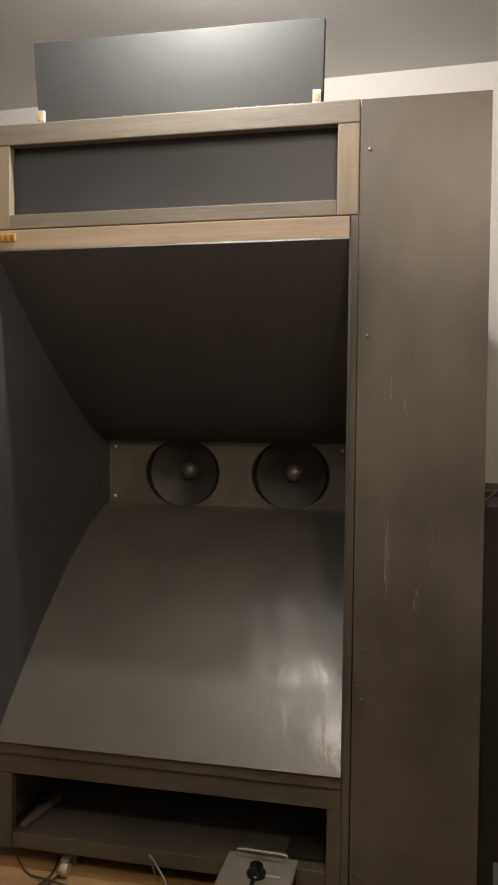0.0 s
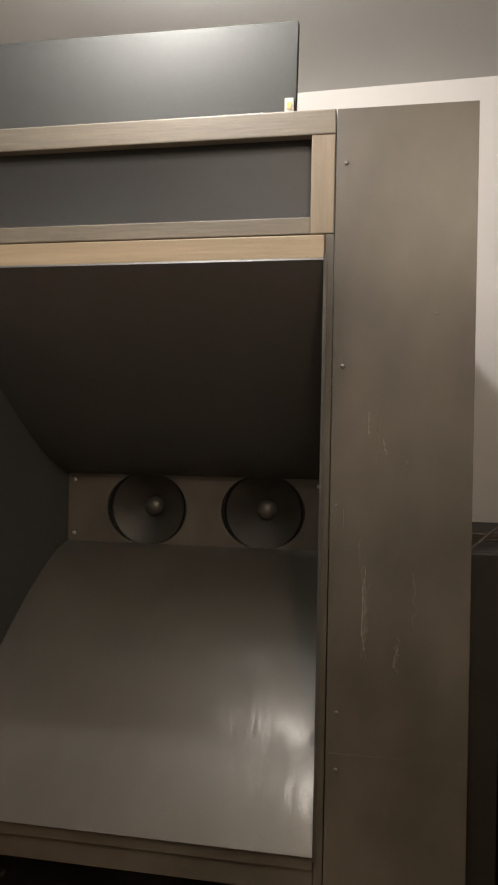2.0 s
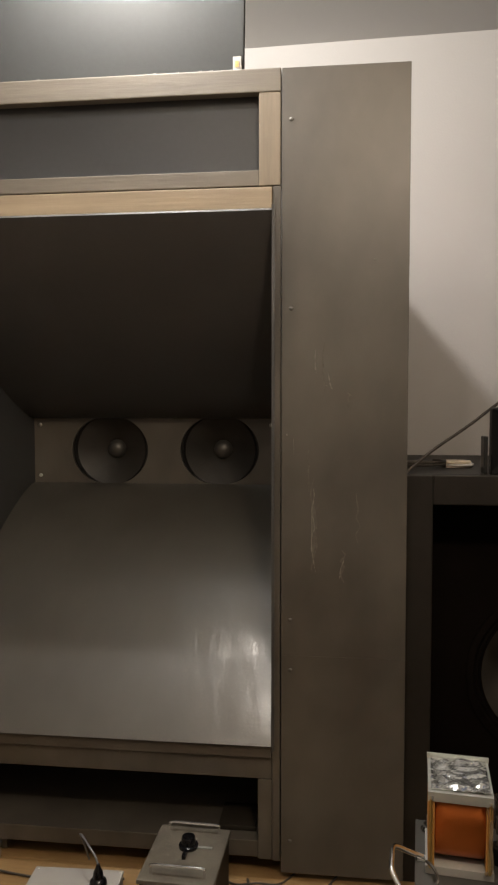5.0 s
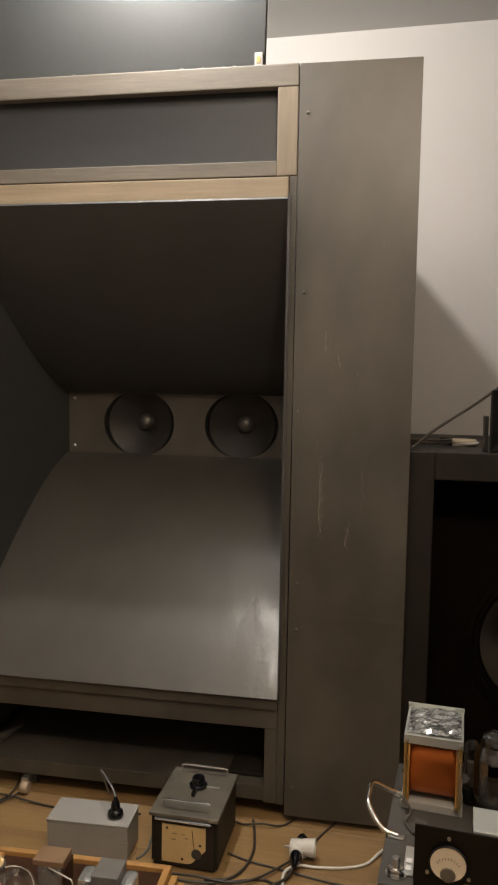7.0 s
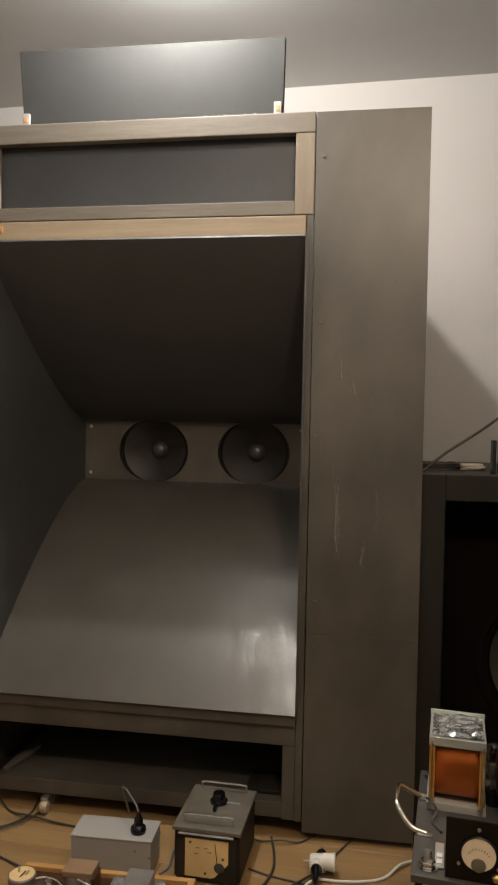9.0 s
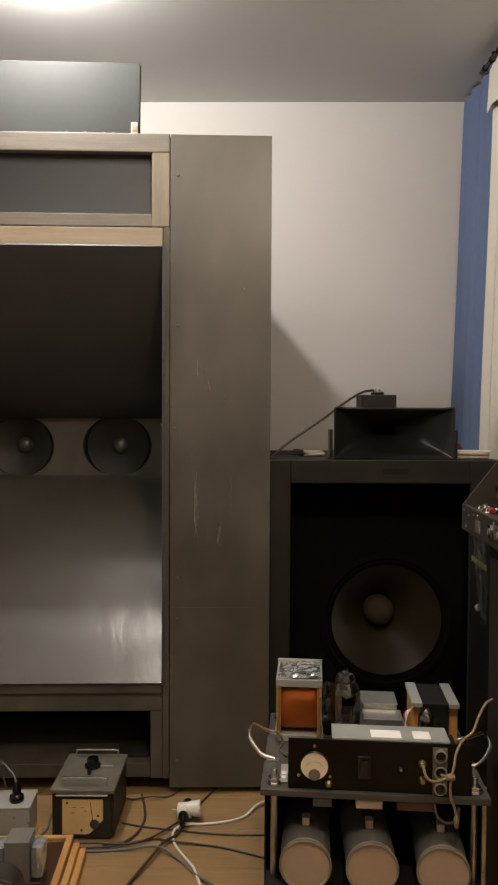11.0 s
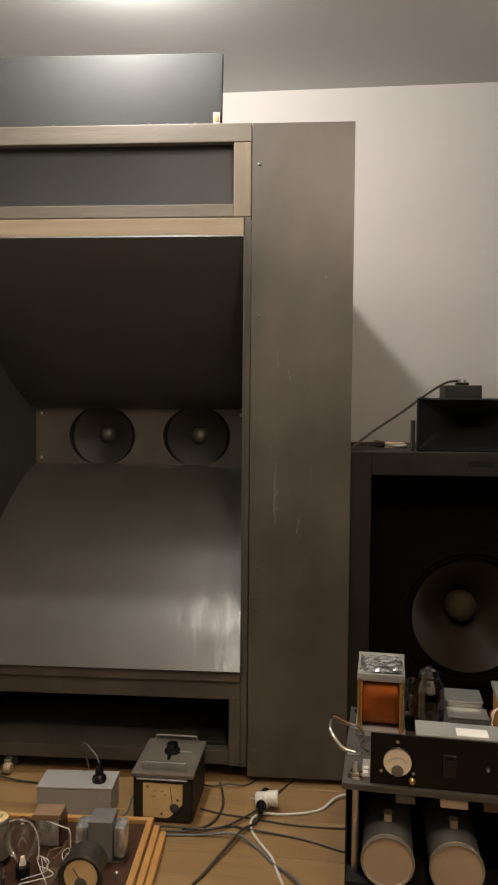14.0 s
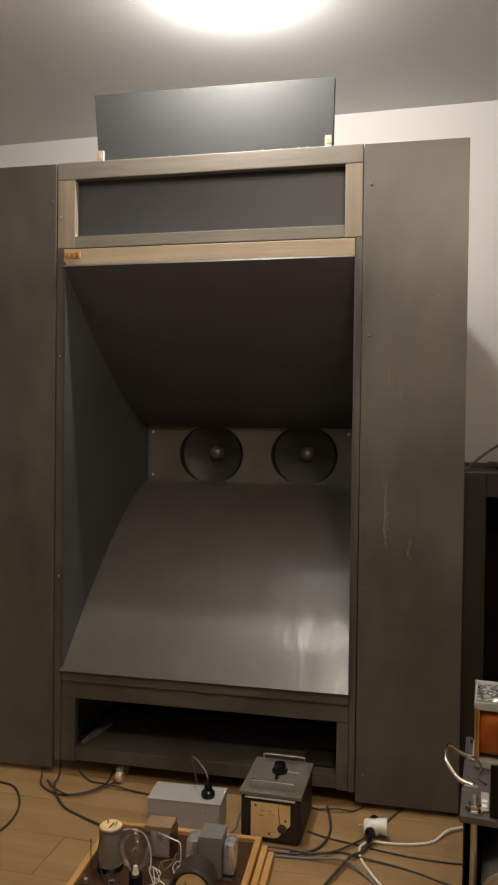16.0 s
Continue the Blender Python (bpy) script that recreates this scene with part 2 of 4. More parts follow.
def box(bm, x0, x1, y0, y1, z0, z1, bevel=0.002, turn=None):
    made = bmesh.ops.create_cube(bm, size=1)["verts"]
    m = Matrix.Translation(((x0 + x1) / 2, (y0 + y1) / 2, (z0 + z1) / 2)) @ Matrix.Diagonal((abs(x1 - x0), abs(y1 - y0), abs(z1 - z0), 1))
    bmesh.ops.transform(bm, matrix=m, verts=made)
    if bevel:
        edges = list({e for v in made for e in v.link_edges})
        made = bmesh.ops.bevel(bm, geom=edges, offset=bevel, segments=2, profile=0.6, affect="EDGES", clamp_overlap=True)["verts"]
    if turn is not None:
        bmesh.ops.transform(bm, matrix=turn, verts=list({v for v in made}))
    return bm


def rbox(*a, **k):
    return box(B(), *a, **k)


def lathe(bm, profile, at=(0, 0, 0), axis="Z", seg=32):
    """A turned form: profile of (radius, height) along the axis from at."""
    rot = {"Z": Matrix(), "Y": Matrix.Rotation(radians(-90), 4, "X"), "X": Matrix.Rotation(radians(90), 4, "Y"),
           "-Y": Matrix.Rotation(radians(90), 4, "X")}[axis]
    m = Matrix.Translation(at) @ rot
    rings = []
    for r, h in profile:
        if r < 1e-5:
            rings.append([bm.verts.new(m @ Vector((0, 0, h)))])
        else:
            rings.append([bm.verts.new(m @ Vector((r * math.cos(2 * math.pi * i / seg), r * math.sin(2 * math.pi * i / seg), h))) for i in range(seg)])
    for a, b in zip(rings, rings[1:]):
        for i in range(seg):
            j = (i + 1) % seg
            if len(a) == 1 and len(b) == 1:
                break
            if len(a) == 1:
                bm.faces.new((a[0], b[i], b[j]))
            elif len(b) == 1:
                bm.faces.new((a[i], a[j], b[0]))
            else:
                bm.faces.new((a[i], a[j], b[j], b[i]))
    return bm


def smoothed(pts, step=6):
    pts = [Vector(p) for p in pts]
    if len(pts) < 3:
        return pts
    out = []
    ext = [2 * pts[0] - pts[1]] + pts + [2 * pts[-1] - pts[-2]]
    for i in range(1, len(ext) - 2):
        p0, p1, p2, p3 = ext[i - 1:i + 3]
        for k in range(step):
            t = k / step
            out.append(0.5 * (2 * p1 + (p2 - p0) * t + (2 * p0 - 5 * p1 + 4 * p2 - p3) * t * t + (3 * p1 - p0 - 3 * p2 + p3) * t ** 3))
    return out + [pts[-1]]


def sweep(bm, pts, r, seg=8, smooth_it=True):
    """A round rod or lead along points."""
    pts = smoothed(pts) if smooth_it else [Vector(p) for p in pts]
    rings, side = [], None
    for i, p in enumerate(pts):
        d = (pts[min(i + 1, len(pts) - 1)] - pts[max(i - 1, 0)]).normalized()
        if side is None:
            side = d.cross(Vector((0, 0, 1)) if abs(d.z) < 0.9 else Vector((1, 0, 0))).normalized()
        side = (side - d * side.dot(d)).normalized()
        up = d.cross(side)
        rings.append([bm.verts.new(p + r * (math.cos(2 * math.pi * k / seg) * side + math.sin(2 * math.pi * k / seg) * up)) for k in range(seg)])
    for a, b in zip(rings, rings[1:]):
        for k in range(seg):
            bm.faces.new((a[k], a[(k + 1) % seg], b[(k + 1) % seg], b[k]))
    bm.faces.new(rings[0])
    bm.faces.new(rings[-1][::-1])
    return bm


def sheet(bm, grid, thick):
    """A sheet through rows of points, given a thickness."""
    rows = [[bm.verts.new(p) for p in row] for row in grid]
    for a, b in zip(rows, rows[1:]):
        for i in range(len(a) - 1):
            bm.faces.new((a[i], a[i + 1], b[i + 1], b[i]))
    bmesh.ops.recalc_face_normals(bm, faces=bm.faces)
    bmesh.ops.solidify(bm, geom=bm.faces[:], thickness=thick)
    return bm


def prism(bm, outline, y0, y1, bevel=0.0):
    """An outline of (x, z) drawn out along y."""
    a = [bm.verts.new((x, y0, z)) for x, z in outline]
    b = [bm.verts.new((x, y1, z)) for x, z in outline]
    bm.faces.new(a), bm.faces.new(b[::-1])
    for i in range(len(a)):
        j = (i + 1) % len(a)
        bm.faces.new((a[i], a[j], b[j], b[i]))
    if bevel:
        bmesh.ops.bevel(bm, geom=bm.edges[:], offset=bevel, segments=2, affect="EDGES", clamp_overlap=True)
    return bm


def holed(bm, x0, x1, z0, z1, cx, cz, rx, rz, y0, y1, seg=48):
    """A board with one round hole through it, between y0 and y1."""
    loops = []
    for y in (y0, y1):
        hole, rim = [], []
        for i in range(seg):
            a = 2 * math.pi * (i + 0.5) / seg
            c, s = math.cos(a), math.sin(a)
            hole.append(bm.verts.new((cx + rx * c, y, cz + rz * s)))
            k = min(((x1 - cx) if c > 0 else (cx - x0)) / max(abs(c), 1e-6), ((z1 - cz) if s > 0 else (cz - z0)) / max(abs(s), 1e-6))
            rim.append(bm.verts.new((cx + k * c, y, cz + k * s)))
        loops.append((hole, rim))
        for i in range(seg):
            j = (i + 1) % seg
            bm.faces.new((hole[i], hole[j], rim[j], rim[i]))
    for i in range(seg):
        j = (i + 1) % seg
        for q in (0, 1):
            bm.faces.new((loops[0][q][i], loops[0][q][j], loops[1][q][j], loops[1][q][i]))
    return bm


def screw(x, y, z, r=0.005):
    return lathe(B(), [(r, 0), (r, 0.001), (r * 0.6, 0.0025), (0, 0.003)], (x, y, z), "-Y", 12)


# ---------------------------------------------------------------- the room
CEIL = 2.63
ROOM_TURN = -2.4
RM = pose(0.27, 2.975, 0, 0, 0, ROOM_TURN)


def structure(name, bm, material, label):
    bm.transform(RM)
    ob = part(name, bm, material)
    return tagged(ob, label, kind="structure")


XL, XR, YB = -3.3, 0.95, -5.0
structure("wall_north", rbox(XL - 0.12, XR + 0.12, 0.0, 0.12, 0, CEIL, 0), M["wall"], "pale pinkish-white painted plaster wall")
structure("wall_east", rbox(XR, XR + 0.12, YB, 0.0, 0, CEIL, 0), M["wall"], "pale painted plaster wall behind curtains")
structure("wall_west", rbox(XL - 0.12, XL, YB, 0.0, 0, CEIL, 0), M["wall"], "pale painted plaster wall")
structure("wall_south", rbox(XL - 0.12, XR + 0.12, YB - 0.12, YB, 0, CEIL, 0), M["wall"], "pale painted plaster wall")
structure("ceiling", rbox(XL - 0.12, XR + 0.12, YB - 0.12, 0.12, CEIL, CEIL + 0.1, 0), M["ceiling"], "plain white painted ceiling")
floor = structure("floor", rbox(XL - 0.12, XR + 0.12, YB - 0.12, 0.12, -0.08, -0.010, 0), M["gap"], "light brown oak laminate floor boards")


# ---------------------------------------------------------------- curtains on the east wall
SKEW = 0.066


def curtain(name, material, y0, y1, z0, z1, x, depth, folds, label, seed, flare=0.0, lean=0.0):
    rnd = random.Random(seed)
    ph = [rnd.uniform(0, 6.28) for _ in range(4)]
    bm = B()
    grid = []
    nz, ny = 26, int(folds * 10)
    for k in range(nz + 1):
        v = k / nz
        row = []
        for i in range(ny + 1):
            u = i / ny
            a = depth * (0.55 + 0.45 * v)
            off = a * math.sin(2 * math.pi * folds * u + ph[0] + 0.5 * math.sin(2.2 * v + ph[1])) + 0.35 * a * math.sin(2 * math.pi * folds * 2.3 * u + ph[2] + v)
            yy = y0 + (y1 - y0) * u + flare * v * (0.5 - u) + 0.006 * math.sin(9 * v + ph[3] + 4 * u)
            row.append(RM @ Vector((x + off + lean * v + SKEW * (-0.42 - yy), yy, z1 + (z0 - z1) * v)))
        grid.append(row)
    sheet(bm, grid, 0.003)
    return bm


RX = 0.838
curtains = [("curtain", M["blue"], -0.490, -0.03, 0.06, 2.618, RX - 0.008, 0.022, 5, "blue cloth curtain hanging in folds beside the window", 3, 0.05),
            ("curtain", M["voile"], -1.45, -0.472, 0.06, 2.56, RX - 0.042, 0.021, 7, "cream cloth curtain hanging in soft folds", 5, 0.0),
            ("curtain", M["blue"], -1.75, -1.20, 0.06, 2.56, RX - 0.075, 0.02, 5, "blue cloth curtain hanging in folds beside the window", 8, -0.75)]
for nm, ma, *rest in curtains:
    lab, seed, fl = rest[-3:]
    c = part(nm, curtain(nm, ma, *rest[:-3], lab, seed, fl, -0.082 if seed == 3 else -0.050), ma, smooth=True)
    tagged(c, lab, "curtain", "curtains at the window")
val = B()
g = []
for k in range(7):
    v = k / 6
    g.append([RM @ Vector((RX - 0.066 + SKEW * (1.18 - 1.135 * u) + 0.005 * math.sin(40 * u + 2 * v) + 0.003 * math.sin(90 * u), -1.6 + 1.135 * u,
                           2.553 - v * (0.150 + 0.007 * math.sin(38 * u + 1.0) + 0.004 * math.sin(71 * u)))) for u in [i / 70 for i in range(71)]])
sheet(val, g, 0.003)
tagged(part("curtain_valance", val, M["voile"], smooth=True), "cream cloth valance with a wavy hem below the rail", "curtain")
rail = thing("curtain_rail", RM @ Vector((RX - 0.070 + 0.38 * SKEW, -0.8, 2.572)), ROOM_TURN + 3.8, "dark metal curtain rail with rings under the ceiling", "curtain rail")
part("rod", sweep(B(), [(0, -1.6, 0), (0, 0.40, 0)], 0.009, 10, False), M["plastic"], rail, smooth=True)
for i in range(16):
    ring = B()
    y = -0.66 + 0.068 * i
    sweep(ring, [(0.011 * math.cos(a), y + 0.003 * math.sin(2 * a), 0.011 * math.sin(a)) for a in [k * math.pi / 5 for k in range(11)]], 0.0022, 6)
    part("ring", ring, M["plastic"], rail)
for y in (0.28, -1.4):
    part("bracket", box(B(), -0.006, 0.185, y - 0.006, y + 0.006, 0.009, 0.024, 0.003), M["plastic"], rail)

# ---------------------------------------------------------------- the large horn loudspeaker
X0, X1, F = -1.197, -0.145, 2.052
spk = thing("horn_loudspeaker", (-0.67, 2.05, 0), 0, "tall black wooden bass horn loudspeaker with side wings on castors", "loudspeaker", world_built=True)
BACK = 2.93
part("side_board", rbox(X0, X0 + 0.022, F + 0.03, BACK, 0.05, 2.135), M["paint"], spk)
part("side_board", rbox(X1 - 0.022, X1, F + 0.03, BACK, 0.05, 2.135), M["paint"], spk)
part("top_board", rbox(X0 + 0.022, X1 - 0.022, F + 0.03, BACK, 2.113, 2.135), M["paint"], spk)
part("back_board", rbox(X0 + 0.022, X1 - 0.022, BACK - 0.02, BACK, 0.05, 2.113), M["hornin"], spk)
part("bottom_board", rbox(X0 + 0.022, X1 - 0.022, F + 0.03, BACK - 0.02, 0.05, 0.075), M["cab"], spk)
# front framework
part("top_rail", rbox(X0, X1, F, F + 0.03, 2.077, 2.137, 0.003), M["wood"], spk, "weathered bare grey wood rail")
part("stile", rbox(-0.202, X1 - 0.001, F + 0.001, F + 0.03, 1.842, 2.077, 0.002), M["woodv"], spk, "bare wood stile")
part("stile", rbox(X0 + 0.001, -1.132, F + 0.001, F + 0.03, 1.842, 2.077, 0.002), M["woodv"], spk, "bare wood stile")
part("middle_rail", rbox(-1.132, -0.202, F + 0.0015, F + 0.03, 1.842, 1.882, 0.002), M["wood"], spk, "weathered bare grey wood rail")
part("beam", rbox(-1.171, -0.167, F - 0.004, F + 0.04, 1.778, 1.838, 0.003), M["beam"], spk, "warm bare wood beam")
part("post", rbox(-0.166, X1, F, F + 0.03, 0.05, 1.840, 0.002), M["paint"], spk)
part("post", rbox(X0, -1.172, F, F + 0.03, 0.05, 1.840, 0.002), M["paint"], spk)
part("recessed_panel", rbox(-1.14, -0.195, F + 0.045, F + 0.06, 1.85, 2.10, 0), M["recess"], spk, "dark blue-grey recessed panel")
part("lower_post", rbox(-0.205, -0.167, F + 0.004, F + 0.03, 0.05, 0.272, 0.002), M["paint"], spk)
part("lower_post", rbox(-1.171, -1.120, F + 0.004, F + 0.03, 0.05, 0.272, 0.002), M["paint"], spk)
part("lower_rail", rbox(-1.171, -0.167, F + 0.006, F + 0.028, 0.272, 0.335, 0.003), M["paint"], spk)
part("sill", rbox(-1.120, -0.205, F + 0.008, F + 0.40, 0.052, 0.098, 0.003), M["paint"], spk)
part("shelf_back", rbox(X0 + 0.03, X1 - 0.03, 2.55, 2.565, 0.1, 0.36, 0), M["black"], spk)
part("channel", box(B(), -0.010, 0.010, -0.085, 0.085, -0.007, 0.007, 0.003, turn=pose(-1.080, 2.165, 0.110, 3, 0, -12)), M["lid"], spk, "worn steel channel")
part("ledge", rbox(-0.32, -0.215, 2.10, 2.22, 0.099, 0.113, 0.003), M["cab"], spk)


def flare(y):
    return ((2.70 - y) / 0.655) ** 1.42


def inset(y):
    return 0.075 * (y - 2.045) / 0.655


ys = [2.043 + 0.657 * i / 30 for i in range(31)]
low, top, left, right = [], [], [], []
for y in ys:
    k = flare(y)
    zf, zc = 0.985 - 0.617 * k, 1.238 + 0.5415 * k
    xl, xr = -1.168 + inset(y), -0.168 - 0.6 * inset(y)
    low.append([(xl + (xr - xl) * i / 24, y, zf) for i in range(25)])
    top.append([(xl, y, zc), (xr, y, zc)])
    left.append([(xl, y, zf - 0.01), (xl, y, zc + 0.01)])
    right.append([(xr, y, zf - 0.01), (xr, y, zc + 0.01)])
part("horn_floor", sheet(B(), low, -0.012), M["horn"], spk, "glossy black curved horn floor with smears", smooth=True)
part("horn_top", sheet(B(), top, 0.010), M["hornin"], spk, smooth=True)
part("horn_side", sheet(B(), left, 0.008), M["hornin"], spk)
part("horn_side", sheet(B(), right, 0.008), M["hornin"], spk)
part("lip_board", rbox(-1.168, -0.168, 2.0465, 2.075, 0.335, 0.3655, 0.002), M["paint"], spk)
# throat with two drivers
TY = 2.70
part("throat_panel", holed(B(), -1.093, -0.605, 0.975, 1.25, -0.805, 1.114, 0.140, 0.124, TY, TY + 0.018), M["paint"], spk)
part("throat_panel", holed(B(), -0.605, -0.205, 0.975, 1.25, -0.408, 1.116, 0.140, 0.124, TY, TY + 0.018), M["paint"], spk)
for cx in (-0.805, -0.408):
    drv = part("driver", lathe(B(), [(0.15, 0), (0.158, 0.004), (0.158, 0.02), (0.11, 0.10), (0.075, 0.115), (0.075, 0.17), (0, 0.172)], (cx, TY + 0.019, 1.115), "Y", 40),
               M["black"], spk, "cone loudspeaker driver", smooth=True)
    part("surround", lathe(B(), [(0.143, 0), (0.139, -0.006), (0.132, -0.007), (0.125, 0.002)], (cx, TY + 0.018, 1.115), "Y", 48), M["black"], drv, smooth=True)
    part("cone", lathe(B(), [(0.125, 0.001), (0.09, 0.026), (0.06, 0.052), (0.032, 0.078)], (cx, TY + 0.017, 1.115), "Y", 48), M["darkcone"], drv, smooth=True)
    part("dust_cap", lathe(B(), [(0.034, 0.076), (0.030, 0.062), (0.020, 0.052), (0.008, 0.048), (0, 0.0475)], (cx, TY + 0.017, 1.115), "Y", 32), M["dome"], drv, "dull silver dome", smooth=True)
for x, z in ((-1.183, 1.47), (-1.183, 0.70), (-1.183, 1.95)):
    part("screw", screw(x, F, z, 0.0035), M["steel"], spk)
for x, z in ((-1.063, 1.022), (-1.063, 1.205), (-0.225, 1.205)):
    part("screw", screw(x, TY - 0.001, z, 0.007), M["steel"], spk)


# wings
def wing(x0, x1, sx):
    w = part("wing", rbox(x0, x1, F - 0.004, F + 0.015, 0.6161, 2.133, 0.0008), M["paint"], spk, "flat black painted wing board with scuffs")
    lower = part("lower_wing", rbox(x0, x1, F - 0.004, F + 0.015, 0.022, 0.6158, 0.0008), M["paint"], spk, "flat black painted lower board")
    for z in (2.004, 1.526, 0.711, 0.577, 0.11):
        part("screw", screw(sx, F - 0.004, z, 0.0055), M["dome"], w if z > 0.62 else lower)
    return w


wr = wing(-0.142, 0.181, -0.118)
wing(-1.523, -1.200, -1.214)
part("paint_fleck", screw(0.095, F - 0.0042, 1.647, 0.003), M["scuff"], wr, "pale fleck")
part("paint_fleck", screw(-0.128, F - 0.0042, 1.20, 0.0025), M["scuff"], wr, "pale fleck")


def scratch(pts, r=0.0011):
    bm = B()
    rnd = random.Random(len(pts) * 7 + int(pts[0][0] * 1000))
    path = smoothed([(x + rnd.uniform(-0.003, 0.003), F - 0.0043, z) for x, z in pts], 8)
    rows = []
    n = len(path)
    for i, p in enumerate(path):
        w = r * (0.35 + 0.65 * math.sin(math.pi * i / (n - 1))) * rnd.uniform(0.05, 1.7)
        rows.append((bm.verts.new(p + Vector((-w, 0, 0))), bm.verts.new(p + Vector((w, 0, 0))), bm.verts.new(p + Vector((0, -0.0006, 0)))))
    for a, b in zip(rows, rows[1:]):
        bm.faces.new((a[0], a[2], b[2], b[0]))
        bm.faces.new((a[2], a[1], b[1], b[2]))
    return bm


for pts in ([(-0.058, 1.06), (-0.056, 1.04), (-0.060, 1.00), (-0.058, 0.96), (-0.061, 0.92), (-0.057, 0.865), (-0.054, 0.842)],
            [(-0.062, 0.99), (-0.060, 0.94), (-0.0625, 0.90)], [(0.021, 0.875), (0.016, 0.85), (0.012, 0.825)],
            [(-0.03, 1.33), (-0.022, 1.325)], [(-0.020, 1.36), (-0.018, 1.33), (-0.013, 1.318)], [(-0.055, 1.42), (-0.056, 1.38), (-0.054, 1.36)], [(-0.11, 1.19), (-0.112, 1.15)]):
    part("scratch", scratch(pts, 0.0019), M["scuff"], wr, "thin pale scratch")
for x, z0, z1, wide in ((-0.060, 0.845, 1.085, 0.0042), (-0.050, 0.885, 1.02, 0.0026), (0.018, 0.815, 0.90, 0.0034), (-0.034, 1.30, 1.44, 0.0024), (0.030, 1.27, 1.31, 0.004),
                        (-0.072, 1.05, 1.16, 0.002), (0.055, 0.92, 1.05, 0.0018)):
    part("dust_smear", scratch([(x + 0.004 * math.sin(9 * k + 40 * x), z0 + (z1 - z0) * k / 6) for k in range(7)], wide), M["dust"], wr, "faint dusty smear")
for x, y in ((-0.944, 2.12), (-0.40, 2.12), (-0.944, 2.80), (-0.40, 2.80)):
    castor = part("castor", box(B(), x - 0.02, x + 0.02, y - 0.02, y + 0.02, 0.036, 0.05, 0.002), M["steel"], spk)
    part("wheel", lathe(B(), [(0, -0.011), (0.018, -0.011), (0.021, -0.007), (0.021, 0.007), (0.018, 0.011), (0, 0.011)], (x, y - 0.012, 0.021), "X", 20), M["lid"], castor, smooth=True)
front_castor = part("castor", box(B(), -0.957, -0.933, 2.036, 2.062, 0.036, 0.05, 0.002), M["steel"], spk)
part("wheel", lathe(B(), [(0, -0.012), (0.017, -0.012), (0.020, -0.007), (0.020, 0.007), (0.017, 0.012), (0, 0.012)], (-0.945, 2.04, 0.020), "X", 20), M["canface"], front_castor, "worn pale rubber wheel", smooth=True)
tag = part("terminal_strip", rbox(-1.163, -1.108, F - 0.0085, F - 0.004, 1.806, 1.827, 0.001), M["orange"], spk, "small orange terminal strip")
for i in range(3):
    part("contact", rbox(-1.160 + 0.018 * i, -1.148 + 0.018 * i, F - 0.012, F - 0.0087, 1.810, 1.823, 0.001), M["brass"], tag)

# ---------------------------------------------------------------- box on top of the loudspeaker
hb = thing("upright_panel", (-0.655, 2.13, 2.137), 0, "thin wide dark panel standing upright on the loudspeaker", "panel", world_built=True)
part("body", prism(B(), [(-1.062, 2.139), (-0.246, 2.139), (-0.243, 2.376), (-1.082, 2.380)], 2.0965, 2.112, 0.003), M["panel"], hb)
part("front_panel", prism(B(), [(-1.062, 2.146), (-0.247, 2.146), (-0.244, 2.375), (-1.081, 2.379)], 2.092, 2.096, 0.001), M["panel"], hb)
part("base_strip", rbox(-1.058, -0.25, 2.070, 2.091, 2.1375, 2.1420, 0.001), M["can"], hb, "bright metal strip")
for x in (-1.052, -0.262):
    t = part("corner_clip", rbox(x - 0.011, x + 0.011, 2.080, 2.0915, 2.146, 2.182, 0.001), M["greybox"], hb, "small pale label clip")
    part("mark", rbox(x - 0.005, x + 0.005, 2.0785, 2.0798, 2.155, 2.170, 0), M["orange"], t)
part("rear_foot", rbox(-0.90, -0.86, 2.1125, 2.20, 2.137, 2.16, 0.003), M["paint"], hb)
part("rear_foot", rbox(-0.45, -0.41, 2.1125, 2.20, 2.137, 2.16, 0.003), M["paint"], hb)
for x in (-0.48, -0.42, -0.36, -0.33, -0.8):
    part("clip", rbox(x - 0.004, x + 0.004, 2.076, 2.084, 2.1445, 2.149, 0.001), M["can"], hb)

# ---------------------------------------------------------------- second cabinet with a wide driver
cb = thing("bass_cabinet", (0.545, 2.45, 0), 0, "black stained wooden bass cabinet with an open front", "loudspeaker", world_built=True)
CF, CT = 2.08, 1.096
part("side_board", rbox(0.150, 0.175, CF + 0.02, 2.84, 0, CT - 0.024), M["cab"], cb)
part("side_board", rbox(0.925, 0.950, CF + 0.02, 2.84, 0, CT - 0.024), M["cab"], cb)
part("top_board", rbox(0.150, 0.950, CF + 0.02, 2.84, CT - 0.024, CT, 0.004), M["cab"], cb, "worn dark top board")
part("back_board", rbox(0.175, 0.925, 2.82, 2.84, 0, CT - 0.024), M["cab"], cb)
part("front_stile", rbox(0.150, 0.251, CF, CF + 0.02, 0, CT - 0.001, 0.003), M["cab"], cb)
part("front_stile", rbox(0.849, 0.950, CF, CF + 0.02, 0, CT - 0.001, 0.003), M["cab"], cb)
part("front_rail", rbox(0.251, 0.849, CF + 0.001, CF + 0.02, 1.018, CT - 0.001, 0.003), M["cab"], cb)
part("front_rail", rbox(0.251, 0.849, CF + 0.001, CF + 0.02, 0, 0.10, 0.003), M["cab"], cb)
part("rail_mark", rbox(0.555, 0.640, CF - 0.0005, CF + 0.0008, 1.048, 1.068, 0), M["black"], cb)
WX, WZ, WY = 0.612, 0.515, 2.26
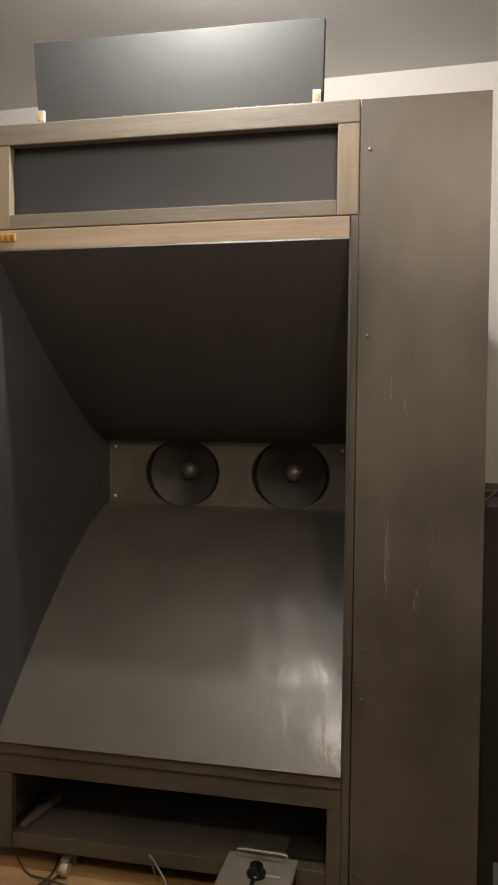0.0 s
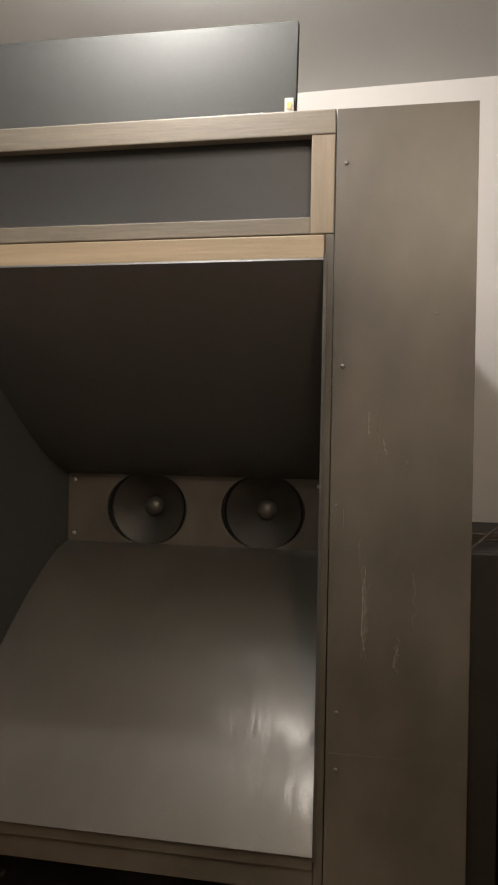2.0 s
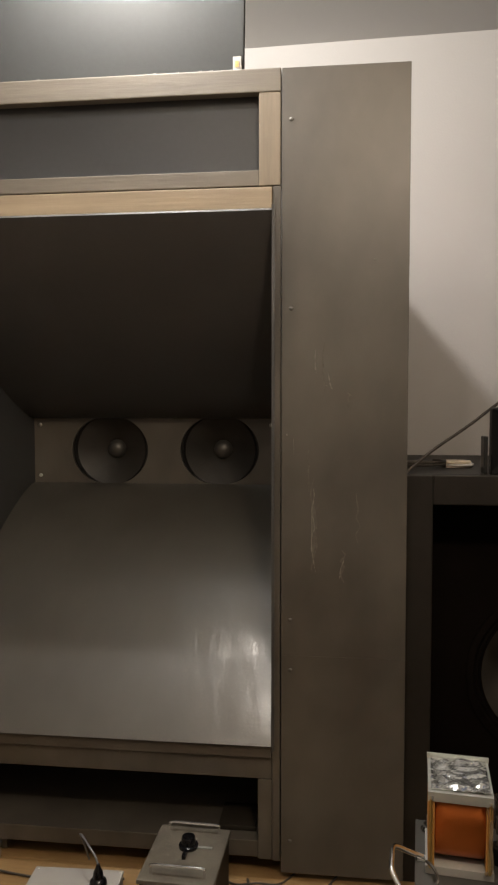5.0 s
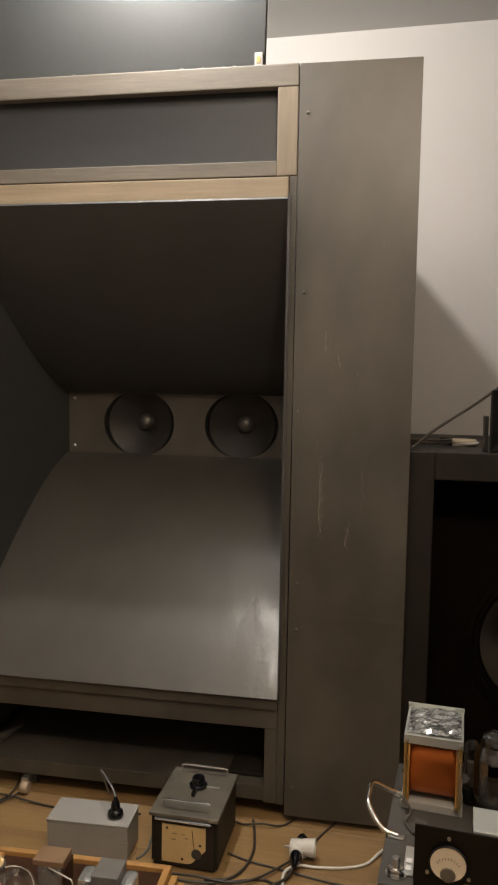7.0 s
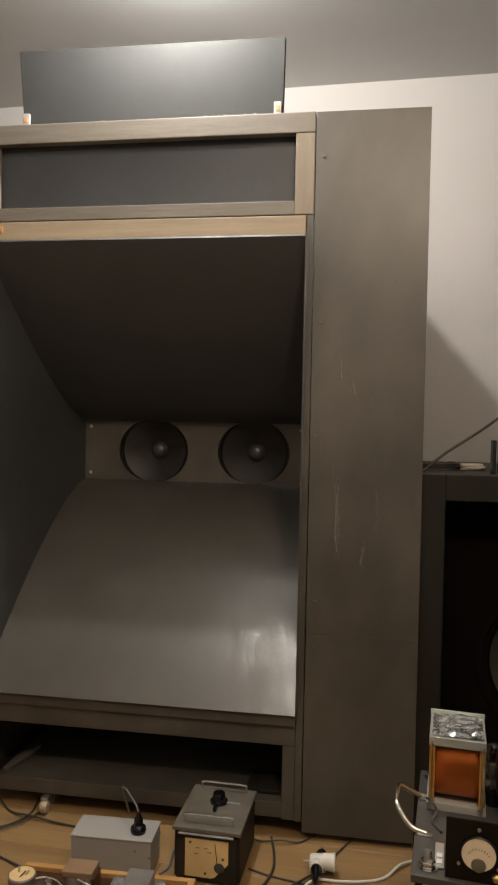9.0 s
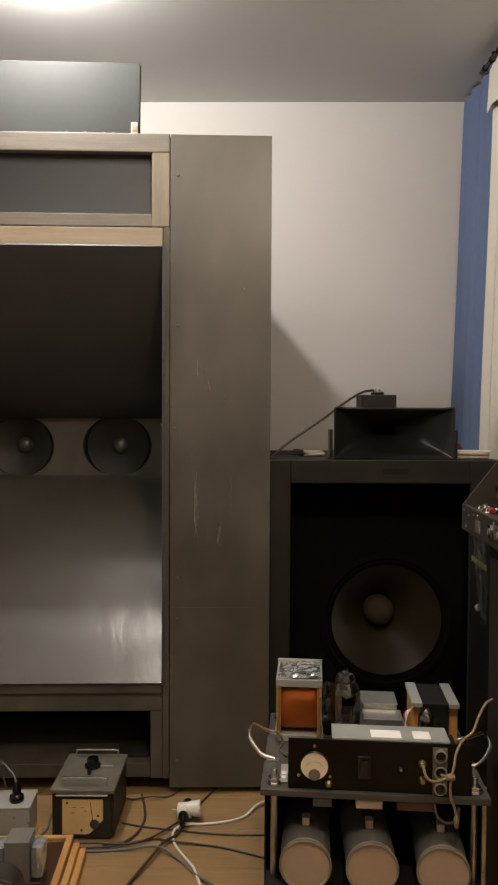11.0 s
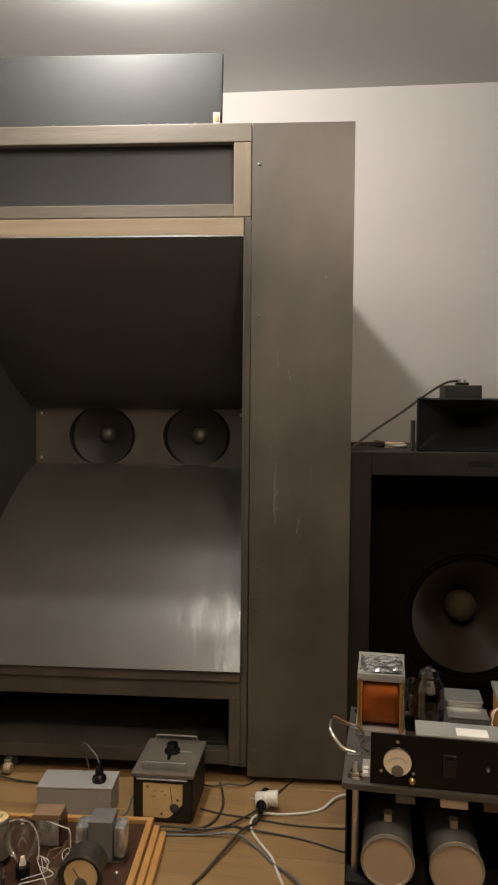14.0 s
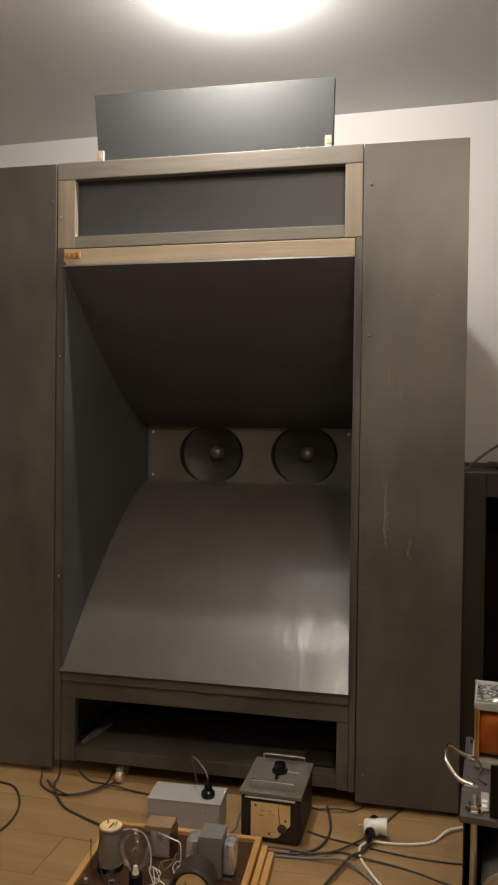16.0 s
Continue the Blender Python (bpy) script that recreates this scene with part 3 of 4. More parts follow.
part("baffle", holed(B(), 0.175, 0.925, 0.0, 1.07, WX, WZ, 0.217, 0.217, WY, WY + 0.02), M["void"], cb)
wf = part("wide_driver", lathe(B(), [(0.218, 0), (0.242, 0.001), (0.242, -0.006), (0.224, -0.010), (0.216, -0.004)], (WX, WY - 0.001, WZ), "Y", 56), M["void"], cb,
          "large paper cone driver with a round felt dome", smooth=True)
part("surround", lathe(B(), [(0.218, -0.002), (0.214, -0.008), (0.208, -0.008), (0.204, -0.001), (0.201, -0.004), (0.197, 0.002)], (WX, WY, WZ), "Y", 56), M["void"], wf, smooth=True)
part("cone", lathe(B(), [(0.198, 0.002), (0.164, 0.045), (0.124, 0.095), (0.082, 0.145), (0.052, 0.182)], (WX, WY, WZ), "Y", 56), M["cone"], wf, "brown paper cone", smooth=True)
part("dome", lathe(B(), [(0.053, 0.180), (0.056, 0.150), (0.052, 0.124), (0.040, 0.106), (0.022, 0.096), (0, 0.093)], (WX, WY, WZ), "Y", 32), M["felt"], wf, smooth=True)
part("magnet", lathe(B(), [(0.200, 0.02), (0.10, 0.20), (0.10, 0.28), (0, 0.28)], (WX, WY + 0.01, WZ), "Y", 32), M["black"], wf)

# small horn with its driver on the bass cabinet
sh = thing("radial_horn", (0.596, 2.16, CT), 0, "black moulded wide horn lying on the bass cabinet", "horn", world_built=True)
HX0, HX1, HZ0, HZ1, HY = 0.395, 0.800, CT + 0.002, 1.277, 2.105


def horn_ring(t):
    """A rounded section of the horn at depth t, mouth at 0."""
    w, h = 0.5 * (HX1 - HX0) * (1 - 0.80 * t ** 1.1), 0.5 * (HZ1 - HZ0) * (1 - 0.74 * t ** 0.85)
    cx, cz, y = 0.5 * (HX0 + HX1), 0.5 * (HZ0 + HZ1) - 0.004 + 0.012 * t, HY + 0.17 * t
    pw = 2 / (2.8 + 27 * max(0, 1 - 1.8 * t) ** 2)
    pts, n = [], 112
    for i in range(n):
        a = 2 * math.pi * (i + 0.5) / n
        c, q = math.cos(a), math.sin(a)
        u, v = math.copysign(abs(c) ** pw, c), math.copysign(abs(q) ** pw, q)
        bow = (1 - u * u) * (1 - t)
        pts.append((cx + w * u, y + 0.02 * bow, cz + h * v - 0.010 * bow * (v > 0) * v))
    return pts


bm = B()
rows = [horn_ring(k / 10) for k in range(11)]
rows = [r + [r[0]] for r in rows]
sheet(bm, rows, 0.006)
part("flare", bm, M["hornmould"], sh, smooth=True)
part("throat_plate", rbox(0.545, 0.655, HY + 0.17, HY + 0.18, 1.17, 1.26, 0.002), M["void"], sh)
for x in (HX0 - 0.012, HX1 + 0.002):
    part("end_bracket", rbox(x, x + 0.010, HY + 0.004, HY + 0.05, CT + 0.001, CT + 0.10, 0.003), M["hornmould"], sh)
dv = part("driver_box", rbox(0.520, 0.645, HY + 0.182, HY + 0.30, CT + 0.001, 1.318, 0.004), M["hornmould"], sh, "black driver box behind the horn")
part("clamp", rbox(0.560, 0.602, HY + 0.19, HY + 0.22, 1.3185, 1.327, 0.002), M["black"], dv)
for x in (0.570, 0.592):
    part("terminal", lathe(B(), [(0.006, 0), (0.006, 0.010), (0.004, 0.013), (0, 0.014)], (x, HY + 0.205, 1.327), "Z", 12), M["steel"], dv)
lead = part("horn_lead", sweep(B(), [(0.187, 2.115, CT + 0.005), (0.20, 2.12, 1.112), (0.26, 2.15, 1.158), (0.36, 2.20, 1.222), (0.45, 2.25, 1.285), (0.52, 2.29, 1.325), (0.565, 2.305, 1.334)], 0.0042, 8),
            M["cable"], smooth=True)
tagged(lead, "thin black lead rising to the horn driver", "cable")
coil_lead = part("coiled_lead", sweep(B(), [(0.24 + 0.055 * math.cos(a) * 1.3, 2.30 + 0.05 * math.sin(a), CT + 0.005 + 0.0012 * a) for a in [k * 0.5 for k in range(28)]], 0.004, 6), M["cable"], smooth=True)
tagged(coil_lead, "black lead coiled on the cabinet top", "cable")


def disc_stack(x, y, r, colours, label):
    st = thing("disc_stack", (x, y, CT), 0, label, "discs", "stacks of discs")
    z = 0.0
    rnd = random.Random(int(x * 100))
    for i, c in enumerate(colours):
        t = rnd.uniform(0.0045, 0.007)
        part("disc", lathe(B(), [(0.008, z), (r * 0.97, z), (r, z + 0.001), (r, z + t - 0.001), (r * 0.97, z + t), (0.008, z + t), (0.008, z)], (rnd.uniform(-0.008, 0.008), rnd.uniform(-0.008, 0.008), 0), "Z", 40), M[c], st, smooth=True)
        z += t


disc_stack(0.875, 2.19, 0.072, ["label", "pink", "green", "pink", "label"], "small pile of pale printed discs on the cabinet")
disc_stack(0.348, 2.33, 0.042, ["pink", "label", "pale"], "small pile of pale discs on the cabinet")
jar = part("small_jar", lathe(B(), [(0, 0), (0.020, 0), (0.022, 0.004), (0.022, 0.030), (0.015, 0.038), (0.015, 0.045), (0, 0.046)], (0.905, 2.42, CT), "Z", 20), M["bakelite"], smooth=True)
tagged(jar, "small brown jar on the cabinet top", "jar")

# ---------------------------------------------------------------- valve amplifier on a plate with rods
PZ = 0.45
am = thing("plate_amplifier", (0.116, 1.185, 0), -6.4, "open valve amplifier on a dark metal plate with rod legs", "amplifier")
part("top_plate", rbox(0, 0.475, 0, 0.41, PZ - 0.014, PZ, 0.002), M["plate"], am, "dark grey metal plate")
part("lower_shelf", rbox(0.01, 0.465, -0.012, 0.41, 0.240, 0.25, 0.002), M["black"], am)
part("back_sheet", rbox(0.01, 0.465, 0.412, 0.422, 0.02, PZ - 0.015, 0.001), M["black"], am)
for x in (0.006, 0.465):
    part("side_sheet", rbox(x, x + 0.004, 0.05, 0.411, 0.02, PZ - 0.0145, 0.001), M["black"], am)
for x in (0.028, 0.447):
    for y in (0.030, 0.375):
        part("rod_leg", lathe(B(), [(0, 0), (0.0075, 0), (0.0075, PZ), (0.0070, PZ + 0.0005), (0.0070, PZ + 0.029), (0.0055, PZ + 0.031), (0, PZ + 0.031)], (x, y, 0), "Z", 16), M["steel"], am, "bright threaded rod", smooth=True)
        nut = lathe(B(), [(0.0072, PZ + 0.0035), (0.0135, PZ + 0.0035), (0.0140, PZ + 0.0045), (0.0140, PZ + 0.0125), (0.0130, PZ + 0.0140), (0.0072, PZ + 0.0140)], (x, y, 0), "Z", 6)
        part("nut", nut, M["chrome"], am)
        part("washer", lathe(B(), [(0.0072, PZ + 0.0005), (0.0185, PZ + 0.0005), (0.0185, PZ + 0.0030), (0.0072, PZ + 0.0032)], (x, y, 0), "Z", 24), M["chrome"], am)
for x, s in ((0.004, -1), (0.471, 1)):
    for y0, y1 in ((0.135, 0.275),):
        part("handle", sweep(B(), [(x - s * 0.018, y0, PZ + 0.004), (x + s * 0.012, y0 + 0.004, PZ + 0.012), (x + s * 0.040, y0 + 0.035, PZ + 0.034), (x + s * 0.043, y0 + 0.07, PZ + 0.042),
                                   (x + s * 0.040, y1 - 0.035, PZ + 0.040), (x + s * 0.012, y1 - 0.004, PZ + 0.014), (x - s * 0.018, y1, PZ + 0.004)], 0.005, 10), M["chrome"], am, "bright curved handle", smooth=True)
        for y in (y0, y1):
            part("handle_foot", rbox(min(x, x - s * 0.03), max(x, x - s * 0.03), y - 0.006, y + 0.006, PZ + 0.0003, PZ + 0.003, 0.001), M["steel"], am)
panel = part("front_panel", rbox(0.058, 0.438, 0.010, 0.014, PZ, 0.557, 0.001), M["gloss_panel"], am, "black front panel")
part("sub_chassis", rbox(0.15, 0.41, 0.016, 0.085, PZ, 0.546, 0.001), M["black"], am)
strip = part("label_strip", rbox(0.150, 0.394, 0.0145, 0.088, 0.5465, 0.560, 0.002), M["alu"], am, "grey metal strip with paper labels")
for x0, x1 in ((0.232, 0.295), (0.320, 0.356)):
    part("paper_label", rbox(x0, x1, 0.022, 0.060, 0.5602, 0.5610, 0), M["label"], strip)
# meter
mt = part("meter", lathe(B(), [(0, 0.0), (0.0315, 0.0), (0.0315, 0.006), (0.029, 0.008), (0.0285, 0.006), (0, 0.006)], (0.113, 0.0098, 0.502), "-Y", 40), M["plastic"], panel, "round panel meter with pale dial", smooth=True)
part("dial", lathe(B(), [(0, 0.0068), (0.0284, 0.0068)], (0.113, 0.0098, 0.502), "-Y", 40), M["pale"], mt)
part("hub_cover", lathe(B(), [(0, 0.010), (0.0115, 0.009), (0.0125, 0.007)], (0.113, 0.0098, 0.484), "-Y", 20), M["lid"], mt, smooth=True)
bm = B()
for i in range(9):
    a = radians(35 + 110 * i / 8)
    box(bm, -0.0004, 0.0004, -0.0003, 0.0003, 0.019, 0.0225, 0, turn=Matrix.Translation((0.113, 0.0026, 0.491)) @ Matrix.Rotation(math.pi / 2 - a, 4, "Y"))
part("scale_marks", bm, M["plastic"], mt)
for a in (90, 215, 325):
    part("screw", lathe(B(), [(0.0035, 0), (0.003, 0.002), (0, 0.0024)], (0.113 + 0.040 * math.cos(radians(a)), 0.0098, 0.502 + 0.040 * math.sin(radians(a))), "-Y", 10), M["steel"], panel)
part("terminal", lathe(B(), [(0.007, 0), (0.007, 0.006), (0.004, 0.010), (0, 0.011)], (0.143, 0.0098, 0.464), "-Y", 14), M["brass"], panel)
switch = part("rocker", rbox(0.203, 0.231, 0.006, 0.0098, 0.478, 0.526, 0.006), M["plastic"], panel, "black rocker switch")
part("rocker_pad", box(B(), -0.008, 0.008, -0.003, 0.003, -0.016, 0.016, 0.0015, turn=Matrix.Translation((0.217, 0.0035, 0.502)) @ Matrix.Rotation(radians(8), 4, "X")), M["plastic"], switch)
part("jack", lathe(B(), [(0.004, 0), (0.004, 0.004), (0.0025, 0.010), (0, 0.011)], (0.292, 0.0098, 0.502), "-Y", 12), M["steel"], panel)
for z in (0.515, 0.481):
    part("terminal", lathe(B(), [(0.008, 0), (0.008, 0.004), (0.005, 0.012), (0, 0.013)], (0.336, 0.0098, z), "-Y", 14), M["brass"], panel)
conn = part("connector_strip", rbox(0.357, 0.387, 0.006, 0.0098, 0.452, 0.550, 0.001), M["lid"], panel)
for z in (0.535, 0.501, 0.467):
    part("socket_insert", lathe(B(), [(0, 0.0026), (0.0096, 0.0026)], (0.372, 0.0058, z), "-Y", 20), M["plastic"], conn)
    part("round_socket", lathe(B(), [(0.0135, 0), (0.0135, 0.007), (0.0105, 0.008), (0.0100, 0.002), (0, 0.002)], (0.372, 0.0058, z), "-Y", 20), M["steel"], conn, smooth=True)
part("braided_lead", sweep(B(), [(0.372, -0.006, 0.500), (0.385, -0.030, 0.508), (0.394, -0.024, 0.525), (0.402, -0.005, 0.545), (0.420, 0.02, 0.562), (0.445, 0.045, 0.570), (0.462, 0.070, 0.592), (0.482, 0.095, 0.612), (0.500, 0.11, 0.618)], 0.0027, 8), M["cloth"], am, "frayed cloth-covered lead", smooth=True)
part("braided_lead", sweep(B(), [(0.336, -0.004, 0.515), (0.340, -0.022, 0.502), (0.355, -0.028, 0.496), (0.385, -0.028, 0.506)], 0.003, 8), M["cloth"], am, "frayed cloth-covered lead", smooth=True)
part("braided_lead", sweep(B(), [(0.388, -0.03, 0.506), (0.386, -0.032, 0.490), (0.388, -0.030, 0.465), (0.395, -0.028, 0.445), (0.400, -0.026, 0.425)], 0.0028, 8), M["cloth"], am, "frayed cloth-covered lead", smooth=True)
part("lead_knot", lathe(B(), [(0, -0.010), (0.006, -0.007), (0.008, 0.0), (0.006, 0.007), (0, 0.010)], (0.387, -0.030, 0.507), "X", 12), M["cloth"], am, smooth=True)
part("frayed_end", lathe(B(), [(0.002, 0), (0.006, -0.014), (0.0045, -0.028), (0, -0.034)], (0.400, -0.026, 0.432), "Z", 10), M["cloth"], am, smooth=True)
part("loop_lead", sweep(B(), [(0.36, 0.0, 0.435), (0.365, -0.012, 0.415), (0.385, -0.016, 0.405), (0.405, -0.012, 0.412), (0.41, 0.0, 0.430)], 0.003, 8), M["cable"], am, smooth=True)
part("side_tag", rbox(0.040, 0.056, 0.030, 0.110, PZ + 0.001, PZ + 0.004, 0.0005), M["alu"], am, "small terminal tag strip")
for y in (0.040, 0.060):
    part("tag_label", rbox(0.043, 0.053, y, y + 0.013, PZ + 0.0042, PZ + 0.0056, 0), M["label"], am)
for x0, x1, mm in ((0.20, 0.255, "canface"), (0.285, 0.365, "bakelite"), (0.11, 0.15, "plate")):
    part("spacer_block", rbox(x0, x1, 0.004, 0.04, PZ - 0.034, PZ - 0.015, 0.002), M[mm], am)
# copper choke
ck = part("choke", rbox(0.021, 0.132, 0.232, 0.362, 0.5985, 0.603, 0.0008), M["alu"], am, "copper-wound choke under an aluminium top plate")
bm = B()
rn = random.Random(4)
g = [[(0.026 + 0.101 * i / 24, 0.238 + 0.118 * k / 24, 0.6045 + 0.0006 * rn.random() + 0.009 * abs(noise.noise((i * 0.17, k * 0.20, 2.2)))) for i in range(25)] for k in range(25)]
sheet(bm, g, -0.0015)
part("foil_top", bm, M["foil"], ck, "crumpled shiny foil")
part("plate_flange", rbox(0.021, 0.132, 0.230, 0.2325, 0.586, 0.603, 0.0005), M["alu"], ck)
part("plate_flange", rbox(0.020, 0.133, 0.357, 0.3615, 0.603, 0.613, 0.0005), M["alu"], ck)
coil = B()
ends = []
for x in (0.0335, 0.0355, 0.055, 0.0765, 0.098, 0.1175, 0.1195):
    k = 0.975 if x in (0.0335, 0.1195) else 1.0
    ring = []
    for i in range(64):
        c, q = math.cos(2 * math.pi * i / 64), math.sin(2 * math.pi * i / 64)
        ring.append(coil.verts.new((x, 0.297 + k * 0.062 * math.copysign(abs(c) ** 0.82, c), 0.5315 + k * 0.0655 * math.copysign(abs(q) ** 0.82, q))))
    ends.append(ring)
for p, q in zip(ends, ends[1:]):
    for i in range(64):
        coil.faces.new((p[i], p[(i + 1) % 64], q[(i + 1) % 64], q[i]))
coil.faces.new(ends[0]), coil.faces.new(ends[-1][::-1])
part("winding", coil, M["copper"], ck, "orange enamelled copper winding", smooth=True)
part("base_plate", rbox(0.018, 0.135, 0.236, 0.355, PZ + 0.0005, 0.4655, 0.001), M["greybox"], ck)
for x in (0.022, 0.120):
    part("cheek", rbox(x, x + 0.011, 0.233, 0.352, 0.466, 0.598, 0.001), M["card"], ck, "yellow card cheek")
    part("bolt", lathe(B(), [(0.004, 0), (0.004, 0.002), (0, 0.003)], (x + 0.0055, 0.2295, 0.592), "-Y", 8), M["steel"], ck)
for x in (0.0265, 0.1265):
    part("tie_rod", lathe(B(), [(0, 0), (0.0028, 0), (0.0028, 0.128), (0, 0.128)], (x, 0.2295, 0.4665), "Z", 8), M["brass"], ck, smooth=True)
part("cloth_lead", sweep(B(), [(0.122, 0.236, 0.585), (0.128, 0.228, 0.555), (0.127, 0.227, 0.52), (0.130, 0.230, 0.48), (0.120, 0.232, 0.465)], 0.003, 8), M["cloth"], ck, smooth=True)
part("dark_lead", sweep(B(), [(0.020, 0.232, 0.475), (0.030, 0.210, 0.480), (0.040, 0.200, 0.465), (0.032, 0.185, PZ + 0.003), (0.050, 0.15, PZ + 0.003)], 0.0028, 8), M["cable"], ck, smooth=True)


def valve(parent, x, y, z, r, h, ma, anode=True, base=0.035, dome=True):
    v = part("valve", lathe(B(), [(0, 0), (r * 0.82, 0), (r * 0.82, base), (0, base)], (x, y, z), "Z", 24), M["black"], parent, "glass radio valve on a dark base", smooth=True)
    body = [(r * 0.80, base + 0.001), (r * 0.98, base + 0.012), (r, base + 0.03)] + ([(r, base + (h - base) * 0.60)] if dome else [])
    body += [(r * 0.90, base + (h - base) * 0.72), (r * 0.66, base + (h - base) * 0.81), (r * 0.68, h - 0.020), (r * 0.55, h - 0.007), (r * 0.25, h - 0.001), (0, h)] if dome else [(r, base + (h - base) * 0.42), (r * 0.80, base + (h - base) * 0.47), (r * 0.80, h - r * 0.8), (r * 0.68, h - r * 0.36), (r * 0.4, h - r * 0.1), (0, h)]
    gl = part("glass", lathe(B(), body, (x, y, z), "Z", 28), M[ma], v, smooth=True)
    gl.visible_shadow = False
    if anode:
        part("anode", box(B(), x - r * 0.42, x + r * 0.42, y - r * 0.25, y + r * 0.25, z + base + 0.022, z + base + (h - base) * 0.55, 0.002), M["mica" if ma == "smoke" else "can"], v)
    part("stem", lathe(B(), [(0, 0), (r * 0.3, 0), (r * 0.16, 0.024), (0, 0.025)], (x, y, z + base + 0.002), "Z", 12), M["lid"], v)
    if ma == "smoke":
        part("getter_film", lathe(B(), [(r * 0.975, base + (h - base) * 0.47), (r * 0.975, base + (h - base) * 0.60), (r * 0.88, base + (h - base) * 0.715)], (x, y, z), "Z", 28), M["getter"], v, "dark silver getter film", smooth=True)
    return v


valve(am, 0.188, 0.250, PZ, 0.036, 0.174, "smoke")
valve(am, 0.150, 0.30, PZ, 0.020, 0.128, "glass", True, 0.03, False)
part("valve_deck", rbox(0.32, 0.40, 0.10, 0.16, PZ + 0.041, PZ + 0.046, 0.001), M["plate"], am)
valve(am, 0.362, 0.130, PZ + 0.0465, 0.019, 0.088, "smoke")
for y0, y1, z1, x0, x1 in ((0.20, 0.262, 0.528, 0.230, 0.318), (0.264, 0.345, 0.541, 0.230, 0.312)):
    c = part("can_block", rbox(x0, x1, y0, y1, PZ, z1 - 0.004, 0.004), M["tinbox"], am, "dull metal component block")
    part("lid", rbox(x0 - 0.002, x1 + 0.002, y0 - 0.002 if y0 < 0.21 else y0, y1 if y0 < 0.21 else y1 + 0.002, z1 - 0.0035, z1, 0.0016), M["tinbox"], c)
tr = part("transformer", rbox(0.364, 0.424, 0.200, 0.335, PZ + 0.03, 0.568, 0.002), M["black"], am, "transformer with black core and silver end straps")
for x0, x1 in ((0.340, 0.3635), (0.4245, 0.448)):
    part("strap", rbox(x0, x1, 0.198, 0.337, 0.560, 0.570, 0.001), M["alu"], tr, "silver strap")
    part("bobbin", rbox(x0 + 0.003, x1 - 0.001, 0.215, 0.320, PZ + 0.012, 0.5595, 0.003), M["card"], tr, "orange card bobbin")
part("foot_frame", rbox(0.340, 0.448, 0.21, 0.325, PZ + 0.0005, PZ + 0.0115, 0.001), M["steel"], tr)
for k in range(3):
    part("white_lead", sweep(B(), [(0.345 + 0.004 * k, 0.214, 0.556), (0.330 - 0.004 * k, 0.200, 0.545), (0.324 + 0.003 * k, 0.195, 0.51), (0.332, 0.198, 0.47)], 0.0018, 6), M["red" if k == 2 else "white"], tr)
part("small_cap", lathe(B(), [(0, 0), (0.012, 0), (0.012, 0.05), (0, 0.051)], (0.412, 0.12, PZ + 0.001), "Z", 16), M["green"], am)
part("spare_block", rbox(0.15, 0.42, 0.10, 0.125, PZ + 0.0005, 0.4905, 0.003), M["plate"], am)

# three cans on the lower shelf
can = thing("round_can", (0, 0, 0), -6.4, "round grey can with a beige end lying on the shelf", "can", "cans under the amplifier")
part("barrel", lathe(B(), [(0.0505, 0.004), (0.0525, 0.008), (0.0525, 0.20), (0.049, 0.204), (0, 0.204)], (0, 0, 0.0535), "Y", 48), M["can"], can, smooth=True)
part("end_face", lathe(B(), [(0, 0.003), (0.049, 0.003), (0.0515, 0.0), (0.0535, 0.002), (0.0535, 0.010), (0.0526, 0.012)], (0, 0, 0.0535), "Y", 48), M["canface"], can, "beige painted end with a rolled rim", smooth=True)
part("rim", lathe(B(), [(0.0505, -0.0004), (0.052, -0.0022), (0.0545, -0.001), (0.0545, 0.0035), (0.0537, 0.004)], (0, 0, 0.0535), "Y", 48), M["rim"], can, "bright rolled rim", smooth=True)
part("tab", rbox(-0.008, 0.008, 0.055, 0.078, 0.1062, 0.124, 0.003), M["canface"], can)
part("tab_block", rbox(-0.014, 0.014, 0.085, 0.16, 0.1062, 0.116, 0.003), M["plate"], can)
amp_m = pose(0.116, 1.185, 0, 0, 0, -6.4)
for i, (x, tw) in enumerate(((0.096, 0), (0.233, 2), (0.377, -3))):
    m = amp_m @ pose(x, -0.022, 0.2513, 0, 0, tw)
    if i == 0:
        can.matrix_basis = m
    else:
        copy_thing(can, m)

# ---------------------------------------------------------------- tall black cabinet and valve amplifier beside the curtain
tb = thing("tall_cabinet", (0.915, 1.31, 0), -4.75, "tall matt black wooden cabinet with scoop grips", "cabinet")
part("carcass", rbox(-0.224, 0.13, -0.36, 0.172, 0.0, 0.905, 0.012), M["tall"], tb)
part("top_slab", rbox(-0.226, 0.134, -0.364, 0.175, 0.9055, 0.925, 0.004), M["tall"], tb)
# each scoop grip is a proud crescent, its lit hollow given as paler grey
for z in (0.815, 0.470):
    rows = []
    for k in range(7):
        v = k / 6
        rows.append([(-0.2245 - 0.007 * math.sin(math.pi * min(v, 0.85)) * math.sin(math.pi * u), 0.034 - 0.180 * u + 0.044 * v * math.sin(math.pi * u),
                      z + 0.042 - 0.032 * u ** 0.8 - 0.024 * v * math.sin(math.pi * (0.10 + 0.90 * u))) for u in [i / 14 for i in range(15)]])
    part("grip_lit_crescent", sheet(B(), rows, 0.0015), M["plate"], tb, "grey half-moon standing for the lit inside of a scoop grip", smooth=True)
va = thing("valve_amplifier", (0.658, 1.35, 0.927), -4.75, "dark metal valve amplifier with slanted cheeks and glass valves", "amplifier")
part("chassis", rbox(0.012, 0.30, -0.288, 0.288, 0.012, 0.066, 0.002), M["amp"], va)
